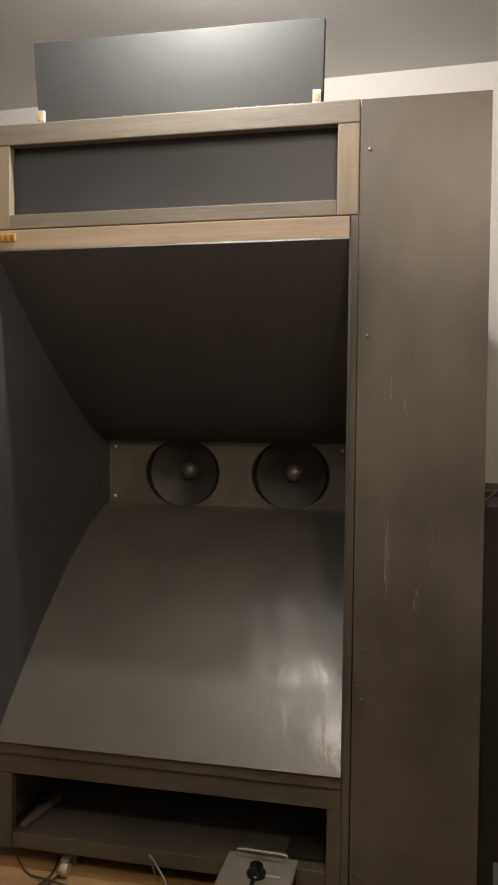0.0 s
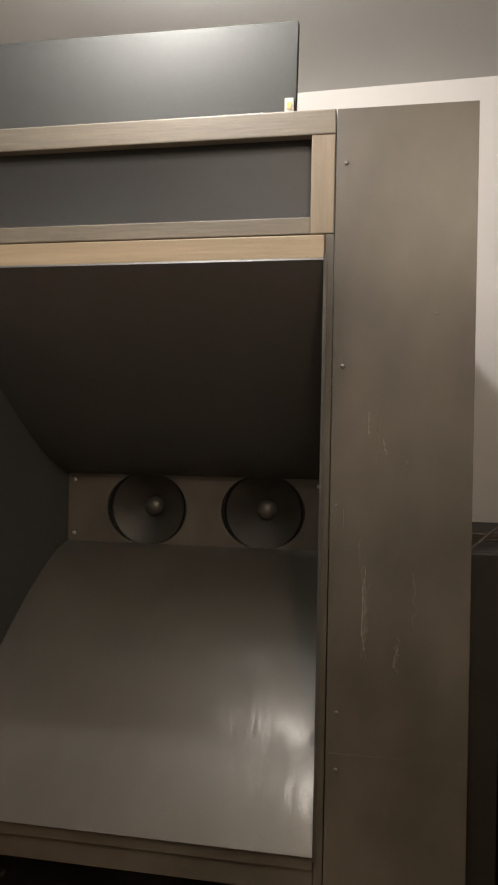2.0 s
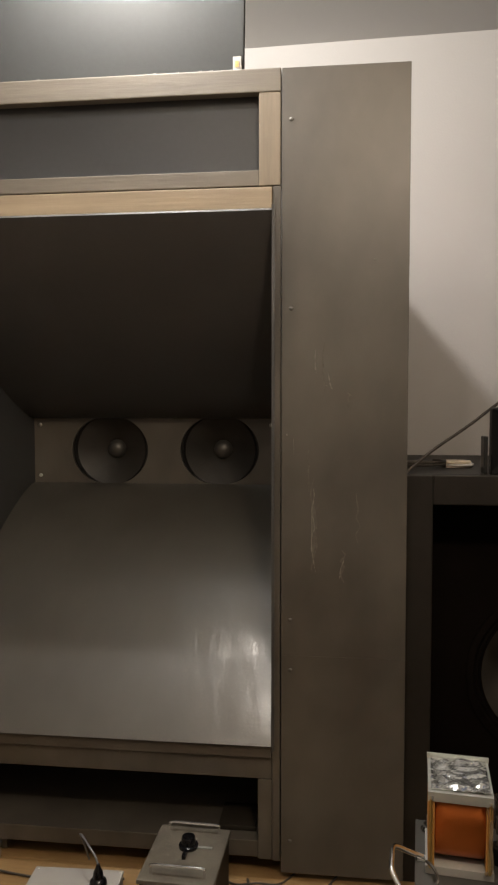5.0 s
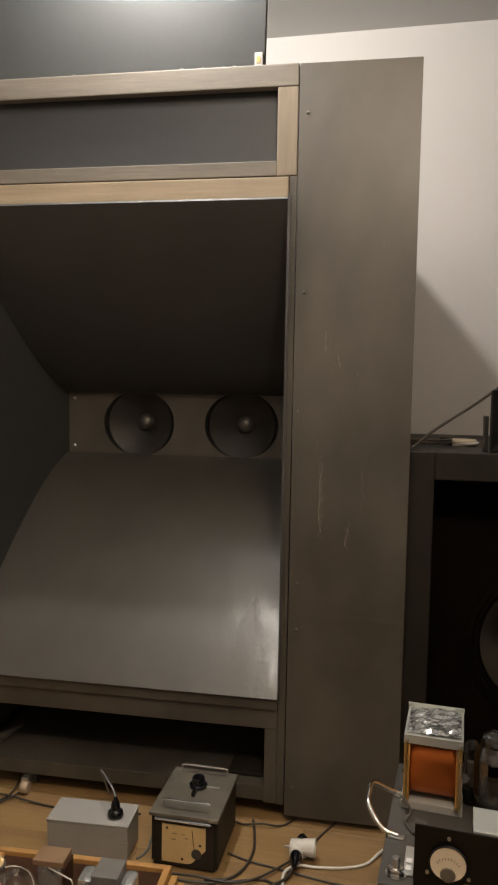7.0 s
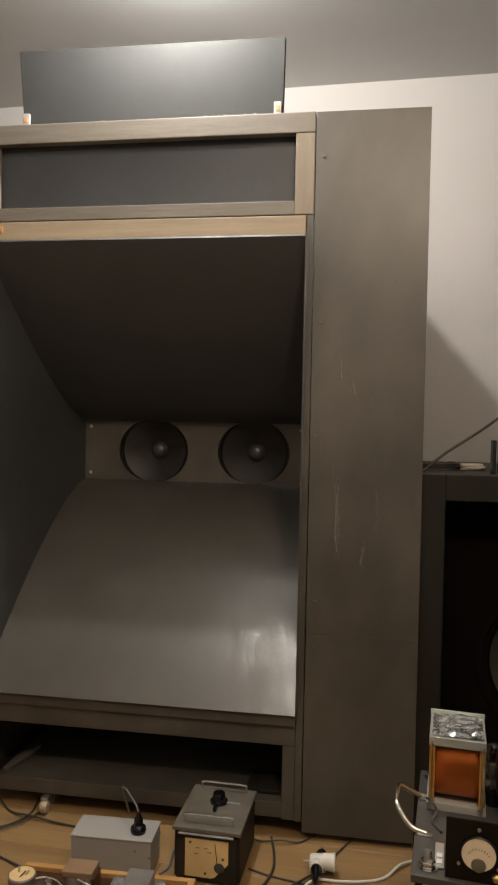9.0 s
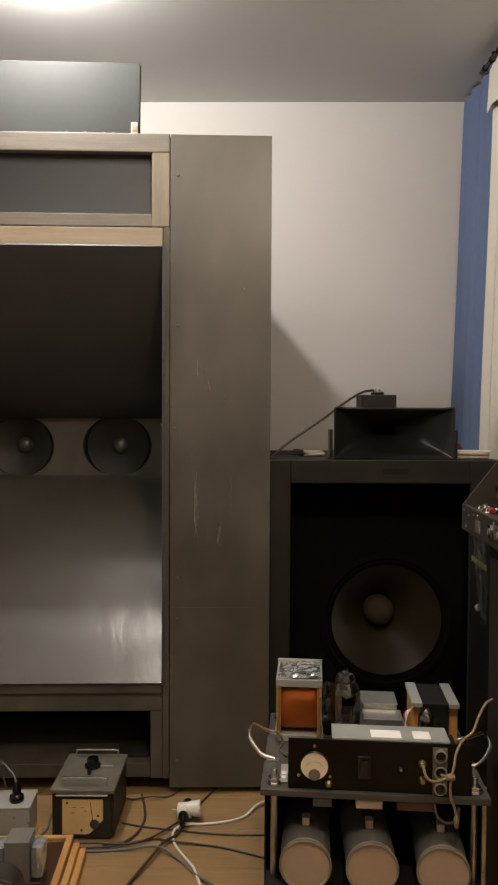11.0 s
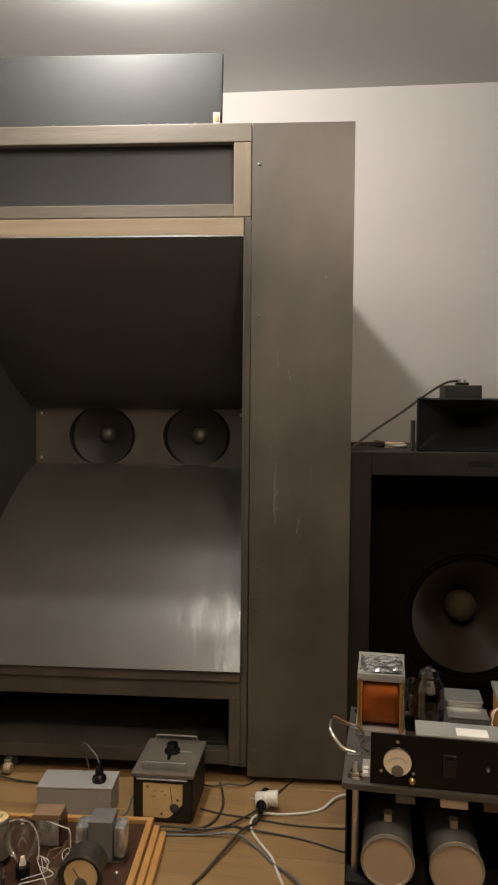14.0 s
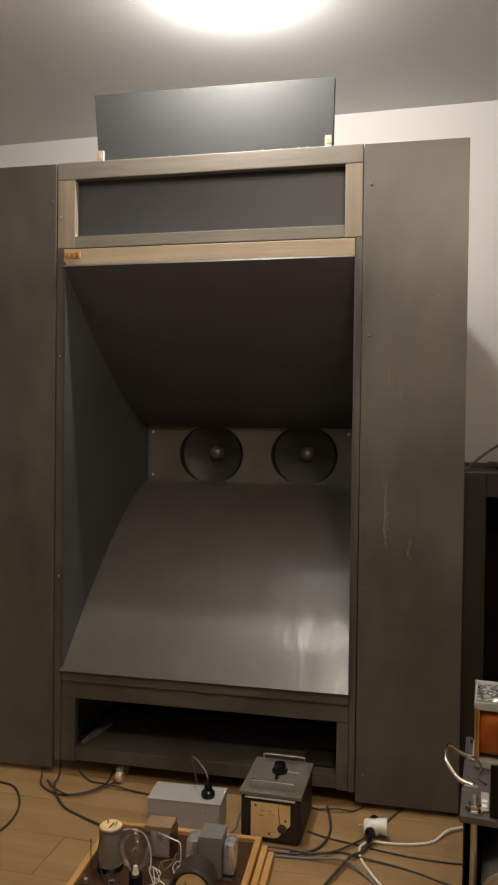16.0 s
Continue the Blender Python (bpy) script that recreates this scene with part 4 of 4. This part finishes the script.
apron = part("front_apron", rbox(0.0, 0.0115, -0.300, 0.300, 0.006, 0.074, 0.002), M["amp"], va, "dark grey front with sockets")
for y in (-0.300, 0.289):
    part("cheek", prism(B(), [(0.002, 0.007), (0.002, 0.074), (0.150, 0.268), (0.30, 0.268), (0.30, 0.007)], y, y + 0.011, 0.0015), M["amp"], va, "slanted dark metal cheek")
part("rear_bar", rbox(0.165, 0.30, -0.288, 0.288, 0.255, 0.268, 0.003), M["black"], va)
for y in (0.10, -0.10, -0.22):
    part("foot", lathe(B(), [(0, -0.001), (0.011, -0.001), (0.012, 0.004), (0.012, 0.012), (0, 0.012)], (0.13, y, -0.001), "Z", 16), M["black"], va)
for y, r in ((0.0, 0.016), (-0.13, 0.016), (-0.065, 0.010)):
    part("socket", lathe(B(), [(r, 0), (r, -0.006), (r * 0.72, -0.007), (r * 0.70, -0.001), (0, -0.001)], (0.0, y, 0.042), "X", 20), M["chrome"], apron, smooth=True)
part("socket_plate", rbox(-0.004, -0.0005, -0.105, -0.03, 0.028, 0.060, 0.001), M["steel"], apron)
part("badge", rbox(-0.002, -0.0005, 0.10, 0.15, 0.020, 0.052, 0.0005), M["lid"], apron, "small dull brass badge plate")
for y, z in ((0.27, 0.06), (0.22, 0.052), (0.17, 0.060), (0.13, 0.062), (-0.02, 0.064), (-0.15, 0.062), (-0.20, 0.03), (-0.26, 0.058), (0.25, 0.02)):
    part("screw", lathe(B(), [(0.003, 0), (0.002, -0.0014), (0, -0.0018)], (-0.0003, y, z), "X", 10), M["steel"], apron)
rn = random.Random(12)
for k in range(26):
    y = rn.choice((rn.uniform(0.08, 0.27), rn.uniform(-0.22, -0.08)))
    part("solder_lug", sweep(B(), [(rn.uniform(0.02, 0.06), y, 0.066), (rn.uniform(0.02, 0.06), y + rn.uniform(-0.012, 0.012), 0.078), (rn.uniform(0.02, 0.06), y + rn.uniform(-0.02, 0.02), 0.070)], 0.0016, 5), M["chrome"], va)
part("red_cap", rbox(0.030, 0.046, 0.135, 0.160, 0.0665, 0.080, 0.003), M["red"], va)
for x, y, r, h in ((0.115, 0.130, 0.036, 0.160), (0.112, 0.018, 0.036, 0.158), (0.15, -0.12, 0.036, 0.160), (0.075, 0.175, 0.019, 0.085)):
    s = part("valve_socket", rbox(x - r * 1.1, x + r * 1.1, y - r * 1.25, y + r * 1.25, 0.0662, 0.0662 + (0.032 if r > 0.02 else 0.018), 0.004), M["black"], va)
    v = valve(va, x, y, 0.099 if r > 0.02 else 0.085, r, h - 0.025, "glass", True, 0.018, False)
    part("getter", lathe(B(), [(0, 0), (r * 0.7, 0), (r * 0.72, 0.004), (0, 0.006)], (x, y, 0.128 if r > 0.02 else 0.11), "Z", 18), M["mica"], v)
    part("mica_collar", lathe(B(), [(r * 0.55, 0.002), (r * 0.84, 0.002), (r * 0.84, 0.012), (r * 0.6, 0.013)], (x, y, 0.120 if r > 0.02 else 0.104), "Z", 22), M["mica"], v, "milky inner collar", smooth=True)
part("bakelite_cap", lathe(B(), [(0, 0), (0.03, 0), (0.034, 0.02), (0.02, 0.05), (0, 0.052)], (0.215, 0.05, 0.2685), "Z", 20), M["black"], va, smooth=True)

bag = thing("plastic_bag", (0.73, 1.665, 0.66), 0, "crumpled clear plastic bag hanging behind the amplifier", "bag", world_built=True)
rn = random.Random(2)
g = []
for k in range(16):
    v = k / 15
    g.append([(0.722 + 0.022 * v + (0.024 + 0.008 * math.sin(5 * v)) * u + 0.003 * rn.random(), 1.670 + 0.010 * math.sin(7 * u + 5 * v) + 0.005 * rn.random(), 0.925 - 0.26 * v + 0.01 * math.sin(9 * u)) for u in [i / 8 for i in range(9)]])
part("film", sheet(B(), g, 0.001), M["film"], bag, smooth=True).visible_shadow = False
part("green_strip", sheet(B(), [[(0.716 + 0.04 * i / 4, 1.662 + 0.004 * math.sin(i), 0.842 - 0.030 * i / 4 + (0.016 if k else 0)) for i in range(5)] for k in range(2)], 0.001), M["green"], bag, "yellow-green strip")
for k in range(4):
    part("crease", sweep(B(), [(0.718 + 0.009 * k, 1.660, 0.920 - 0.03 * (k % 2)), (0.726 + 0.007 * k, 1.655, 0.82), (0.735 + 0.005 * k + 0.004 * (k % 2), 1.657, 0.70)], 0.0011, 5), M["film"], bag, smooth=True)
part("knot", lathe(B(), [(0, 0), (0.008, 0.004), (0.010, 0.012), (0.006, 0.02), (0, 0.022)], (0.735, 1.665, 0.70), "Z", 12), M["foil"], bag)

# ---------------------------------------------------------------- meter box
mbx = thing("meter_box", (-0.370, 1.890, 0), -2.0, "black portable meter box with yellowed dial and two lid handles", "meter")
part("case", prism(B(), [(-0.090, 0.002), (0.090, 0.002), (0.090, 0.140), (-0.090, 0.140)], -0.105, 0.120, 0.008), M["tall"], mbx)
lid = part("lid", rbox(-0.094, 0.094, -0.112, 0.124, 0.1405, 0.152, 0.003), M["lid"], mbx, "worn dark metal lid")
part("front_bar", sweep(B(), [(-0.075, -0.114, 0.137), (0.075, -0.114, 0.137)], 0.0035, 8, False), M["chrome"], mbx)
for y in (-0.083, 0.103):
    part("handle", sweep(B(), [(-0.066, y, 0.152), (-0.066, y, 0.168), (-0.060, y, 0.174), (0, y, 0.1745), (0.060, y, 0.174), (0.066, y, 0.168), (0.066, y, 0.152)], 0.0035, 8), M["chrome"], lid, "bright wire handle", smooth=True)
part("knob", lathe(B(), [(0, 0), (0.025, 0), (0.025, 0.007), (0.019, 0.009), (0.018, 0.024), (0.016, 0.028), (0, 0.028)], (0.0, 0.035, 0.152), "Z", 24), M["plastic"], lid, "black bakelite knob", smooth=True)
part("pointer", rbox(0.024, 0.062, 0.030, 0.037, 0.1525, 0.156, 0.001), M["alu"], lid)
part("knob_lever", rbox(-0.005, 0.005, -0.022, 0.006, 0.1525, 0.164, 0.002), M["plastic"], lid)
dial = part("dial", prism(B(), [(-0.058, 0.020), (0.014, 0.020), (0.024, 0.024), (0.046, 0.048), (0.060, 0.062), (0.060, 0.122), (-0.058, 0.122)], -0.1085, -0.1052, 0.0), M["cream"], mbx, "stained yellow meter dial")
for x, z in ((-0.044, 0.112), (0.046, 0.075), (-0.002, 0.032)):
    part("dial_mark", rbox(x - 0.003, x + 0.003, -0.1095, -0.1087, z - 0.003, z + 0.003, 0), M["bakelite"], dial)
for x0, x1, z in ((-0.030, -0.018, 0.098), (-0.005, 0.004, 0.098), (-0.032, -0.020, 0.082), (0.004, 0.014, 0.088)):
    part("print_bar", rbox(x0, x1, -0.1092, -0.1087, z, z + 0.0022, 0), M["wornbrown"], dial)
part("needle", box(B(), -0.0007, 0.0007, -0.0003, 0.0003, 0, 0.068, 0, turn=Matrix.Translation((0.032, -0.1092, 0.048)) @ Matrix.Rotation(radians(-7), 4, "Y")), M["plastic"], dial)
part("needle_hub", lathe(B(), [(0, 0.003), (0.013, 0.002), (0.014, 0)], (0.036, -0.1085, 0.050), "-Y", 20), M["plate"], dial)

# ---------------------------------------------------------------- grey enclosure with a plug
gx = thing("junction_box", (-0.640, 1.832, 0), 2.0, "plain grey metal enclosure with a black plug on top", "box")
part("body", rbox(-0.112, 0.112, -0.052, 0.052, 0.002, 0.094, 0.004), M["greybox"], gx)
gl = part("lid", rbox(-0.114, 0.114, -0.054, 0.054, 0.0945, 0.100, 0.002), M["greybox"], gx, "pale grey lid")
for x in (-0.104, 0.104):
    for y in (-0.045, 0.045):
        part("screw", lathe(B(), [(0.003, 0), (0.002, 0.0012), (0, 0.0014)], (x, y, 0.100), "Z", 8), M["steel"], gl)
for x, z in ((0.068, 0.070), (0.113, 0.055)):
    part("rivet", lathe(B(), [(0.003, 0), (0.002, 0.0015), (0, 0.0018)], (x - 0.005 if x > 0.1 else x, -0.0525, z), "-Y", 8), M["chrome"], gx)
pg = part("plug", lathe(B(), [(0, 0), (0.020, 0), (0.022, 0.006), (0.020, 0.016), (0.013, 0.022), (0.012, 0.036), (0.007, 0.046), (0.004, 0.056), (0, 0.057)], (0.066, -0.012, 0.1002), "Z", 24), M["plastic"], gx, "black plug", smooth=True)
part("cord", sweep(B(), [(0.066, -0.012, 0.153), (0.056, -0.004, 0.172), (0.036, 0.012, 0.186), (0.014, 0.040, 0.190), (-0.006, 0.075, 0.176), (-0.014, 0.13, 0.12), (-0.012, 0.17, 0.05)], 0.0026, 8), M["greycable"], gx, smooth=True)

# ---------------------------------------------------------------- breadboard amplifier
bd = thing("breadboard_amplifier", (-0.60, 1.44, 0), 1.5, "home-built valve circuit on a brown board with pine mouldings", "amplifier")
bx0, bx1, by0, by1, bz = -0.215, 0.205, -0.26, 0.25, 0.048
part("board", rbox(bx0, bx1, by0, by1, 0.010, bz, 0.001), M["bakelite"], bd, "brown bakelite board")
for i, (a, z) in enumerate(((0.0005, 0.062), (0.0205, 0.046), (0.0385, 0.030))):
    part("moulding", rbox(bx1 + a, bx1 + a + 0.0175, by0, by1, 0.002, z, 0.003), M["lightwood"], bd, "pine moulding strip")
part("moulding", rbox(bx0 - 0.018, bx0 - 0.0005, by0, by1, 0.002, 0.056, 0.003), M["lightwood"], bd, "pine moulding strip")
part("moulding", rbox(bx0 - 0.018, bx1 + 0.018, by1 + 0.0005, by1 + 0.017, 0.002, 0.060, 0.003), M["lightwood"], bd, "pine moulding strip")
cp = part("capacitor_can", lathe(B(), [(0, 0), (0.031, 0), (0.031, 0.003), (0.031, 0.105), (0.031, 0.108), (0.0325, 0.110), (0.0325, 0.117), (0.030, 0.119)], (-0.150, 0.050, bz + 0.0005), "Z", 32), M["canlight"], bd, "grey capacitor can with cream top", smooth=True)
part("top_disc", lathe(B(), [(0.030, 0.1165), (0.029, 0.119), (0, 0.1192)], (-0.150, 0.050, bz + 0.0005), "Z", 32), M["cream"], cp, "cream top disc")
part("clamp", lathe(B(), [(0.0312, 0.004), (0.034, 0.004), (0.034, 0.018), (0.0312, 0.018)], (-0.150, 0.050, bz), "Z", 32), M["plastic"], cp)
for x, y in ((-0.160, 0.055), (-0.140, 0.048)):
    part("solder_tag", box(B(), -0.002, 0.002, -0.001, 0.001, 0, 0.014, 0, turn=Matrix.Translation((x, y, bz + 0.119)) @ Matrix.Rotation(radians(35 if x > -0.15 else 5), 4, "Y")), M["alu"], cp)
bv = part("globe_valve", lathe(B(), [(0, 0), (0.017, 0), (0.018, 0.030), (0, 0.031)], (-0.062, -0.005, bz + 0.0005), "Z", 24), M["plastic"], bd, "clear globe valve on a black base", smooth=True)
gb = part("glass", lathe(B(), [(0.015, 0.031), (0.018, 0.044), (0.032, 0.062), (0.046, 0.088), (0.046, 0.110), (0.035, 0.132), (0.016, 0.146), (0.005, 0.153), (0, 0.155)], (-0.062, -0.005, bz), "Z", 32), M["glass"], bv, smooth=True)
gb.visible_shadow = False
part("stem", lathe(B(), [(0, 0.032), (0.009, 0.032), (0.005, 0.052), (0, 0.054)], (-0.062, -0.005, bz), "Z", 12), M["pale"], bv)
for dx in (-0.006, 0.006):
    part("grid_wire", sweep(B(), [(-0.062 + dx, -0.005, bz + 0.05), (-0.062 + dx * 1.6, -0.005, bz + 0.085), (-0.062, -0.005, bz + 0.10)], 0.0012, 6), M["chrome"], bv)
st = part("small_transformer", rbox(-0.072, -0.006, 0.120, 0.165, bz, bz + 0.080, 0.013), M["shiny"], bd, "small transformer with copper-brown top", smooth=True)
part("core_top", rbox(-0.078, -0.002, 0.112, 0.170, bz + 0.0805, bz + 0.094, 0.002), M["wornbrown"], st)
part("core_side", rbox(-0.0055, 0.002, 0.114, 0.168, bz, bz + 0.080, 0.001), M["bakelite"], st)
lt = part("transformer", rbox(0.088, 0.150, 0.055, 0.125, bz + 0.006, bz + 0.112, 0.002), M["greycore"], bd, "transformer with grey core and silver bell ends")
for x0, x1 in ((0.050, 0.0875), (0.1505, 0.184)):
    part("bell_end", rbox(x0, x1, 0.060, 0.120, bz + 0.012, bz + 0.096, 0.014), M["shiny"], lt, "shiny bell end", smooth=True)
part("foot", rbox(0.06, 0.178, 0.062, 0.118, bz, bz + 0.0058, 0.001), M["steel"], lt)
rm = part("round_meter", lathe(B(), [(0, 0), (0.050, 0), (0.050, 0.052), (0.055, 0.055), (0.055, 0.068), (0.050, 0.072), (0.042, 0.064), (0, 0.064)], (0.106, -0.018, bz + 0.0565), "-Y", 44), M["amp"], bd, "round black meter with yellow dial", smooth=True)
part("dial", lathe(B(), [(0, 0.0645), (0.0405, 0.0645)], (0.106, -0.018, bz + 0.0565), "-Y", 44), M["cream"], rm)
part("meter_foot", rbox(0.083, 0.129, -0.07, -0.022, bz, bz + 0.0075, 0.001), M["black"], rm)
part("needle", box(B(), -0.0007, 0.0007, -0.0003, 0.0003, 0, 0.036, 0, turn=Matrix.Translation((0.106, -0.0835, bz + 0.045)) @ Matrix.Rotation(radians(-30), 4, "Y")), M["plastic"], rm)
part("hub_cover", lathe(B(), [(0, 0.066), (0.014, 0.0658), (0.015, 0.0646)], (0.106, -0.018, bz + 0.038), "-Y", 20), M["lid"], rm)
rn = random.Random(21)
for k in range(10):
    x, y = rn.uniform(-0.03, 0.04), rn.uniform(0.0, 0.10)
    part("hookup_wire", sweep(B(), [(x, y, bz + 0.003), (x + rn.uniform(-0.03, 0.03), y + rn.uniform(-0.02, 0.02), bz + rn.uniform(0.02, 0.05)), (x + rn.uniform(-0.04, 0.05), y + rn.uniform(-0.03, 0.03), bz + rn.uniform(0.01, 0.03)), (x + rn.uniform(-0.05, 0.05), y - 0.04, bz + 0.003)], 0.0012, 6), M["label" if k % 3 else "cloth"], bd)
part("hookup_wire", sweep(B(), [(-0.14, 0.08, bz + 0.088), (-0.10, 0.075, bz + 0.10), (-0.06, 0.06, bz + 0.098), (-0.035, 0.035, bz + 0.07), (-0.03, 0.02, bz + 0.03)], 0.0016, 6), M["white"], bd)
part("hookup_wire", sweep(B(), [(-0.04, 0.118, bz + 0.075), (0.01, 0.10, bz + 0.070), (0.030, 0.09, bz + 0.066), (0.032, 0.09, bz + 0.02)], 0.0016, 6), M["white"], bd)
part("dark_wire", sweep(B(), [(-0.140, 0.048, bz + 0.128), (-0.165, 0.02, bz + 0.10), (-0.17, 0.012, bz + 0.05), (-0.15, 0.0, bz + 0.004)], 0.0016, 6), M["cable"], bd)
part("tall_wire", sweep(B(), [(-0.198, 0.035, bz), (-0.199, 0.035, bz + 0.03), (-0.200, 0.036, bz + 0.085)], 0.0013, 6), M["cable"], bd)
for x, y, z in ((-0.12, -0.03, 0.02), (-0.19, -0.02, 0.012), (-0.10, -0.07, 0.03), (0.175, 0.0, 0.016)):
    part("tag_post", lathe(B(), [(0, 0), (0.006, 0), (0.006, z), (0.003, z + 0.003), (0, z + 0.004)], (x, y, bz + 0.0003), "Z", 12), M["steel"], bd)
valve(bd, -0.108, -0.055, bz + 0.0003, 0.021, 0.062, "glass", True, 0.014, False)
for k in range(7):
    part("fine_wire", sweep(B(), [(0.0 + 0.004 * k, 0.03, bz + 0.004), (-0.01 + 0.005 * k, -0.04, bz + 0.006), (-0.02 + 0.005 * k, -0.10, bz + 0.004)], 0.0011, 5), M["cloth"], bd)

# ---------------------------------------------------------------- splitter and leads on the floor
sp = thing("socket_splitter", (-0.085, 1.892, 0.0), 0, "white three-way mains socket splitter lying on the floor", "splitter")
part("hub", lathe(B(), [(0, -0.03), (0.019, -0.03), (0.023, -0.024), (0.024, 0.0), (0.023, 0.024), (0, 0.028)], (0.005, 0.0, 0.030), "X", 28), M["white"], sp, smooth=True)
part("outlet", lathe(B(), [(0, -0.005), (0.021, -0.005), (0.024, 0.03), (0.026, 0.036), (0.023, 0.038), (0.021, 0.026), (0, 0.024)], (0.022, -0.008, 0.040), "X", 28), M["white"], sp, smooth=True)
part("outlet", lathe(B(), [(0, 0.0), (0.021, 0.0), (0.023, 0.026), (0.020, 0.030), (0, 0.020)], (0.0, -0.008, 0.030), "-Y", 28), M["white"], sp, smooth=True)
part("plug", lathe(B(), [(0, 0.0), (0.019, 0.0), (0.020, 0.014), (0.012, 0.030), (0.007, 0.048), (0, 0.049)], (0.0, -0.030, 0.028), "-Y", 24), M["plastic"], sp, "black plug", smooth=True)
part("plug", lathe(B(), [(0, 0), (0.018, 0), (0.019, 0.012), (0.010, 0.030), (0, 0.032)], (0.012, 0.02, 0.034), "Y", 24), M["plastic"], sp, "black plug", smooth=True)
part("pin", lathe(B(), [(0, 0), (0.0024, 0), (0.0024, 0.02), (0, 0.021)], (-0.045, -0.004, 0.034), "X", 10), M["steel"], sp)


sp.scale = (0.82, 0.95, 0.98)


def cable(pts, r, ma, label):
    r *= 0.78
    full = [(x, y, r + 0.0005 + (z[0] if z else 0)) for x, y, *z in pts]
    return tagged(part("cable", sweep(B(), full, r, 8), M[ma], smooth=True), label, "cable", "cables on the floor")


cable([(0.34, 2.03), (0.24, 2.015), (0.15, 1.965, 0.006), (0.10, 1.90), (0.04, 1.870), (-0.03, 1.858), (-0.080, 1.850, 0.004), (-0.111, 1.815, 0.004), (-0.106, 1.760), (-0.078, 1.70), (-0.045, 1.64), (-0.028, 1.58), (-0.010, 1.52), (0.03, 1.40), (0.06, 1.2), (0.0, 0.9)],
      0.0049, "white", "white mains lead snaking over the floor boards")
DARK = "dark rubber lead lying on the floor boards"
cable([(-0.23, 2.035), (-0.215, 1.97), (-0.205, 1.89), (-0.22, 1.81), (-0.255, 1.765), (-0.31, 1.752)], 0.005, "cable", DARK)
cable([(-0.272, 1.872), (-0.21, 1.850), (-0.15, 1.838), (0.02, 1.805), (0.16, 1.80), (0.30, 1.82)], 0.0035, "cable", DARK)
cable([(-0.46, 1.742), (-0.39, 1.738, 0.002), (-0.33, 1.735, 0.004), (-0.28, 1.742, 0.004), (-0.17, 1.782), (-0.12, 1.765, 0.004), (0.02, 1.74), (0.14, 1.69), (0.30, 1.62)], 0.0038, "cable", DARK)
cable([(-0.086, 1.85, 0.018), (-0.10, 1.80, 0.003), (-0.135, 1.745, 0.010), (-0.17, 1.66, 0.009), (-0.22, 1.55), (-0.27, 1.42), (-0.28, 1.2)], 0.0055, "cable", DARK)
cable([(-0.45, 1.727), (-0.39, 1.724), (-0.335, 1.722), (-0.26, 1.728), (-0.15, 1.722, 0.012), (-0.08, 1.67), (-0.04, 1.612), (0.02, 1.535, 0.010), (0.1, 1.40)], 0.0045, "greycable", "grey lead lying on the floor boards")
cable([(-0.46, 1.760), (-0.39, 1.754, 0.005), (-0.33, 1.748, 0.010), (-0.24, 1.745, 0.008), (-0.18, 1.775, 0.006), (-0.12, 1.84, 0.006), (-0.06, 1.93), (-0.03, 2.00), (0.02, 2.10)], 0.004, "cable", DARK)
cable([(-0.30, 2.035), (-0.26, 2.012), (-0.20, 2.008, 0.010), (-0.14, 2.03), (-0.08, 2.12)], 0.0035, "cable", DARK)
cable([(-1.28, 2.14), (-1.225, 2.02), (-1.19, 1.955), (-1.11, 1.912), (-1.03, 1.942), (-0.985, 2.02), (-1.0, 2.12)], 0.0045, "cable", DARK)
cable([(-1.22, 2.16), (-1.165, 2.03), (-1.14, 1.945, 0.009), (-1.06, 1.845), (-0.98, 1.80), (-0.90, 1.765), (-0.84, 1.74)], 0.0045, "cable", DARK)
cable([(-1.12, 2.09), (-1.05, 2.025), (-0.97, 1.998, 0.008), (-0.85, 1.985), (-0.72, 1.975), (-0.56, 2.0)], 0.004, "cable", DARK)
cable([(-1.19, 1.995), (-1.13, 1.93, 0.009), (-1.06, 1.905, 0.006), (-1.0, 1.94, 0.007), (-0.96, 2.03, 0.004), (-0.97, 2.10)], 0.0035, "cable", DARK)
cable([(-1.42, 1.95), (-1.34, 1.945), (-1.27, 1.92), (-1.20, 1.82), (-1.175, 1.71), (-1.20, 1.62), (-1.30, 1.56)], 0.0045, "cable", DARK)
cable([(-0.505, 1.80), (-0.49, 1.84), (-0.495, 1.92), (-0.48, 2.0), (-0.45, 2.03)], 0.004, "greycable", "grey lead lying on the floor boards")

# ---------------------------------------------------------------- floor boards, last
rnd = random.Random(31)
meshes = {}


def plank_mesh(length):
    key = round(length, 2)
    if key not in meshes:
        bm = B()
        box(bm, -length / 2 + 0.0006, length / 2 - 0.0006, -0.0955, 0.0955, -0.0098, 0, 0)
        top = [e for e in bm.edges if all(abs(v.co.z) < 1e-6 for v in e.verts)]
        bmesh.ops.bevel(bm, geom=top, offset=0.0009, segments=1, affect="EDGES")
        me = bpy.data.meshes.new("floor_board")
        bm.to_mesh(me)
        bm.free()
        me.materials.append(M["floor"])
        meshes[key] = me
    return meshes[key]


y = 0.0
row = 0
while y > YB:
    x = XL - (0.0, 0.45, 0.85)[row % 3]
    while x < XR:
        L = 1.28
        a, b = max(x, XL), min(x + L, XR)
        if b - a > 0.02:
            ob = new("floor_board", plank_mesh(round(b - a, 2)))
            ob.parent = floor
            ob.matrix_basis = RM @ pose((a + b) / 2, y - 0.096, 0.0)
        x += L
    y -= 0.192
    row += 1
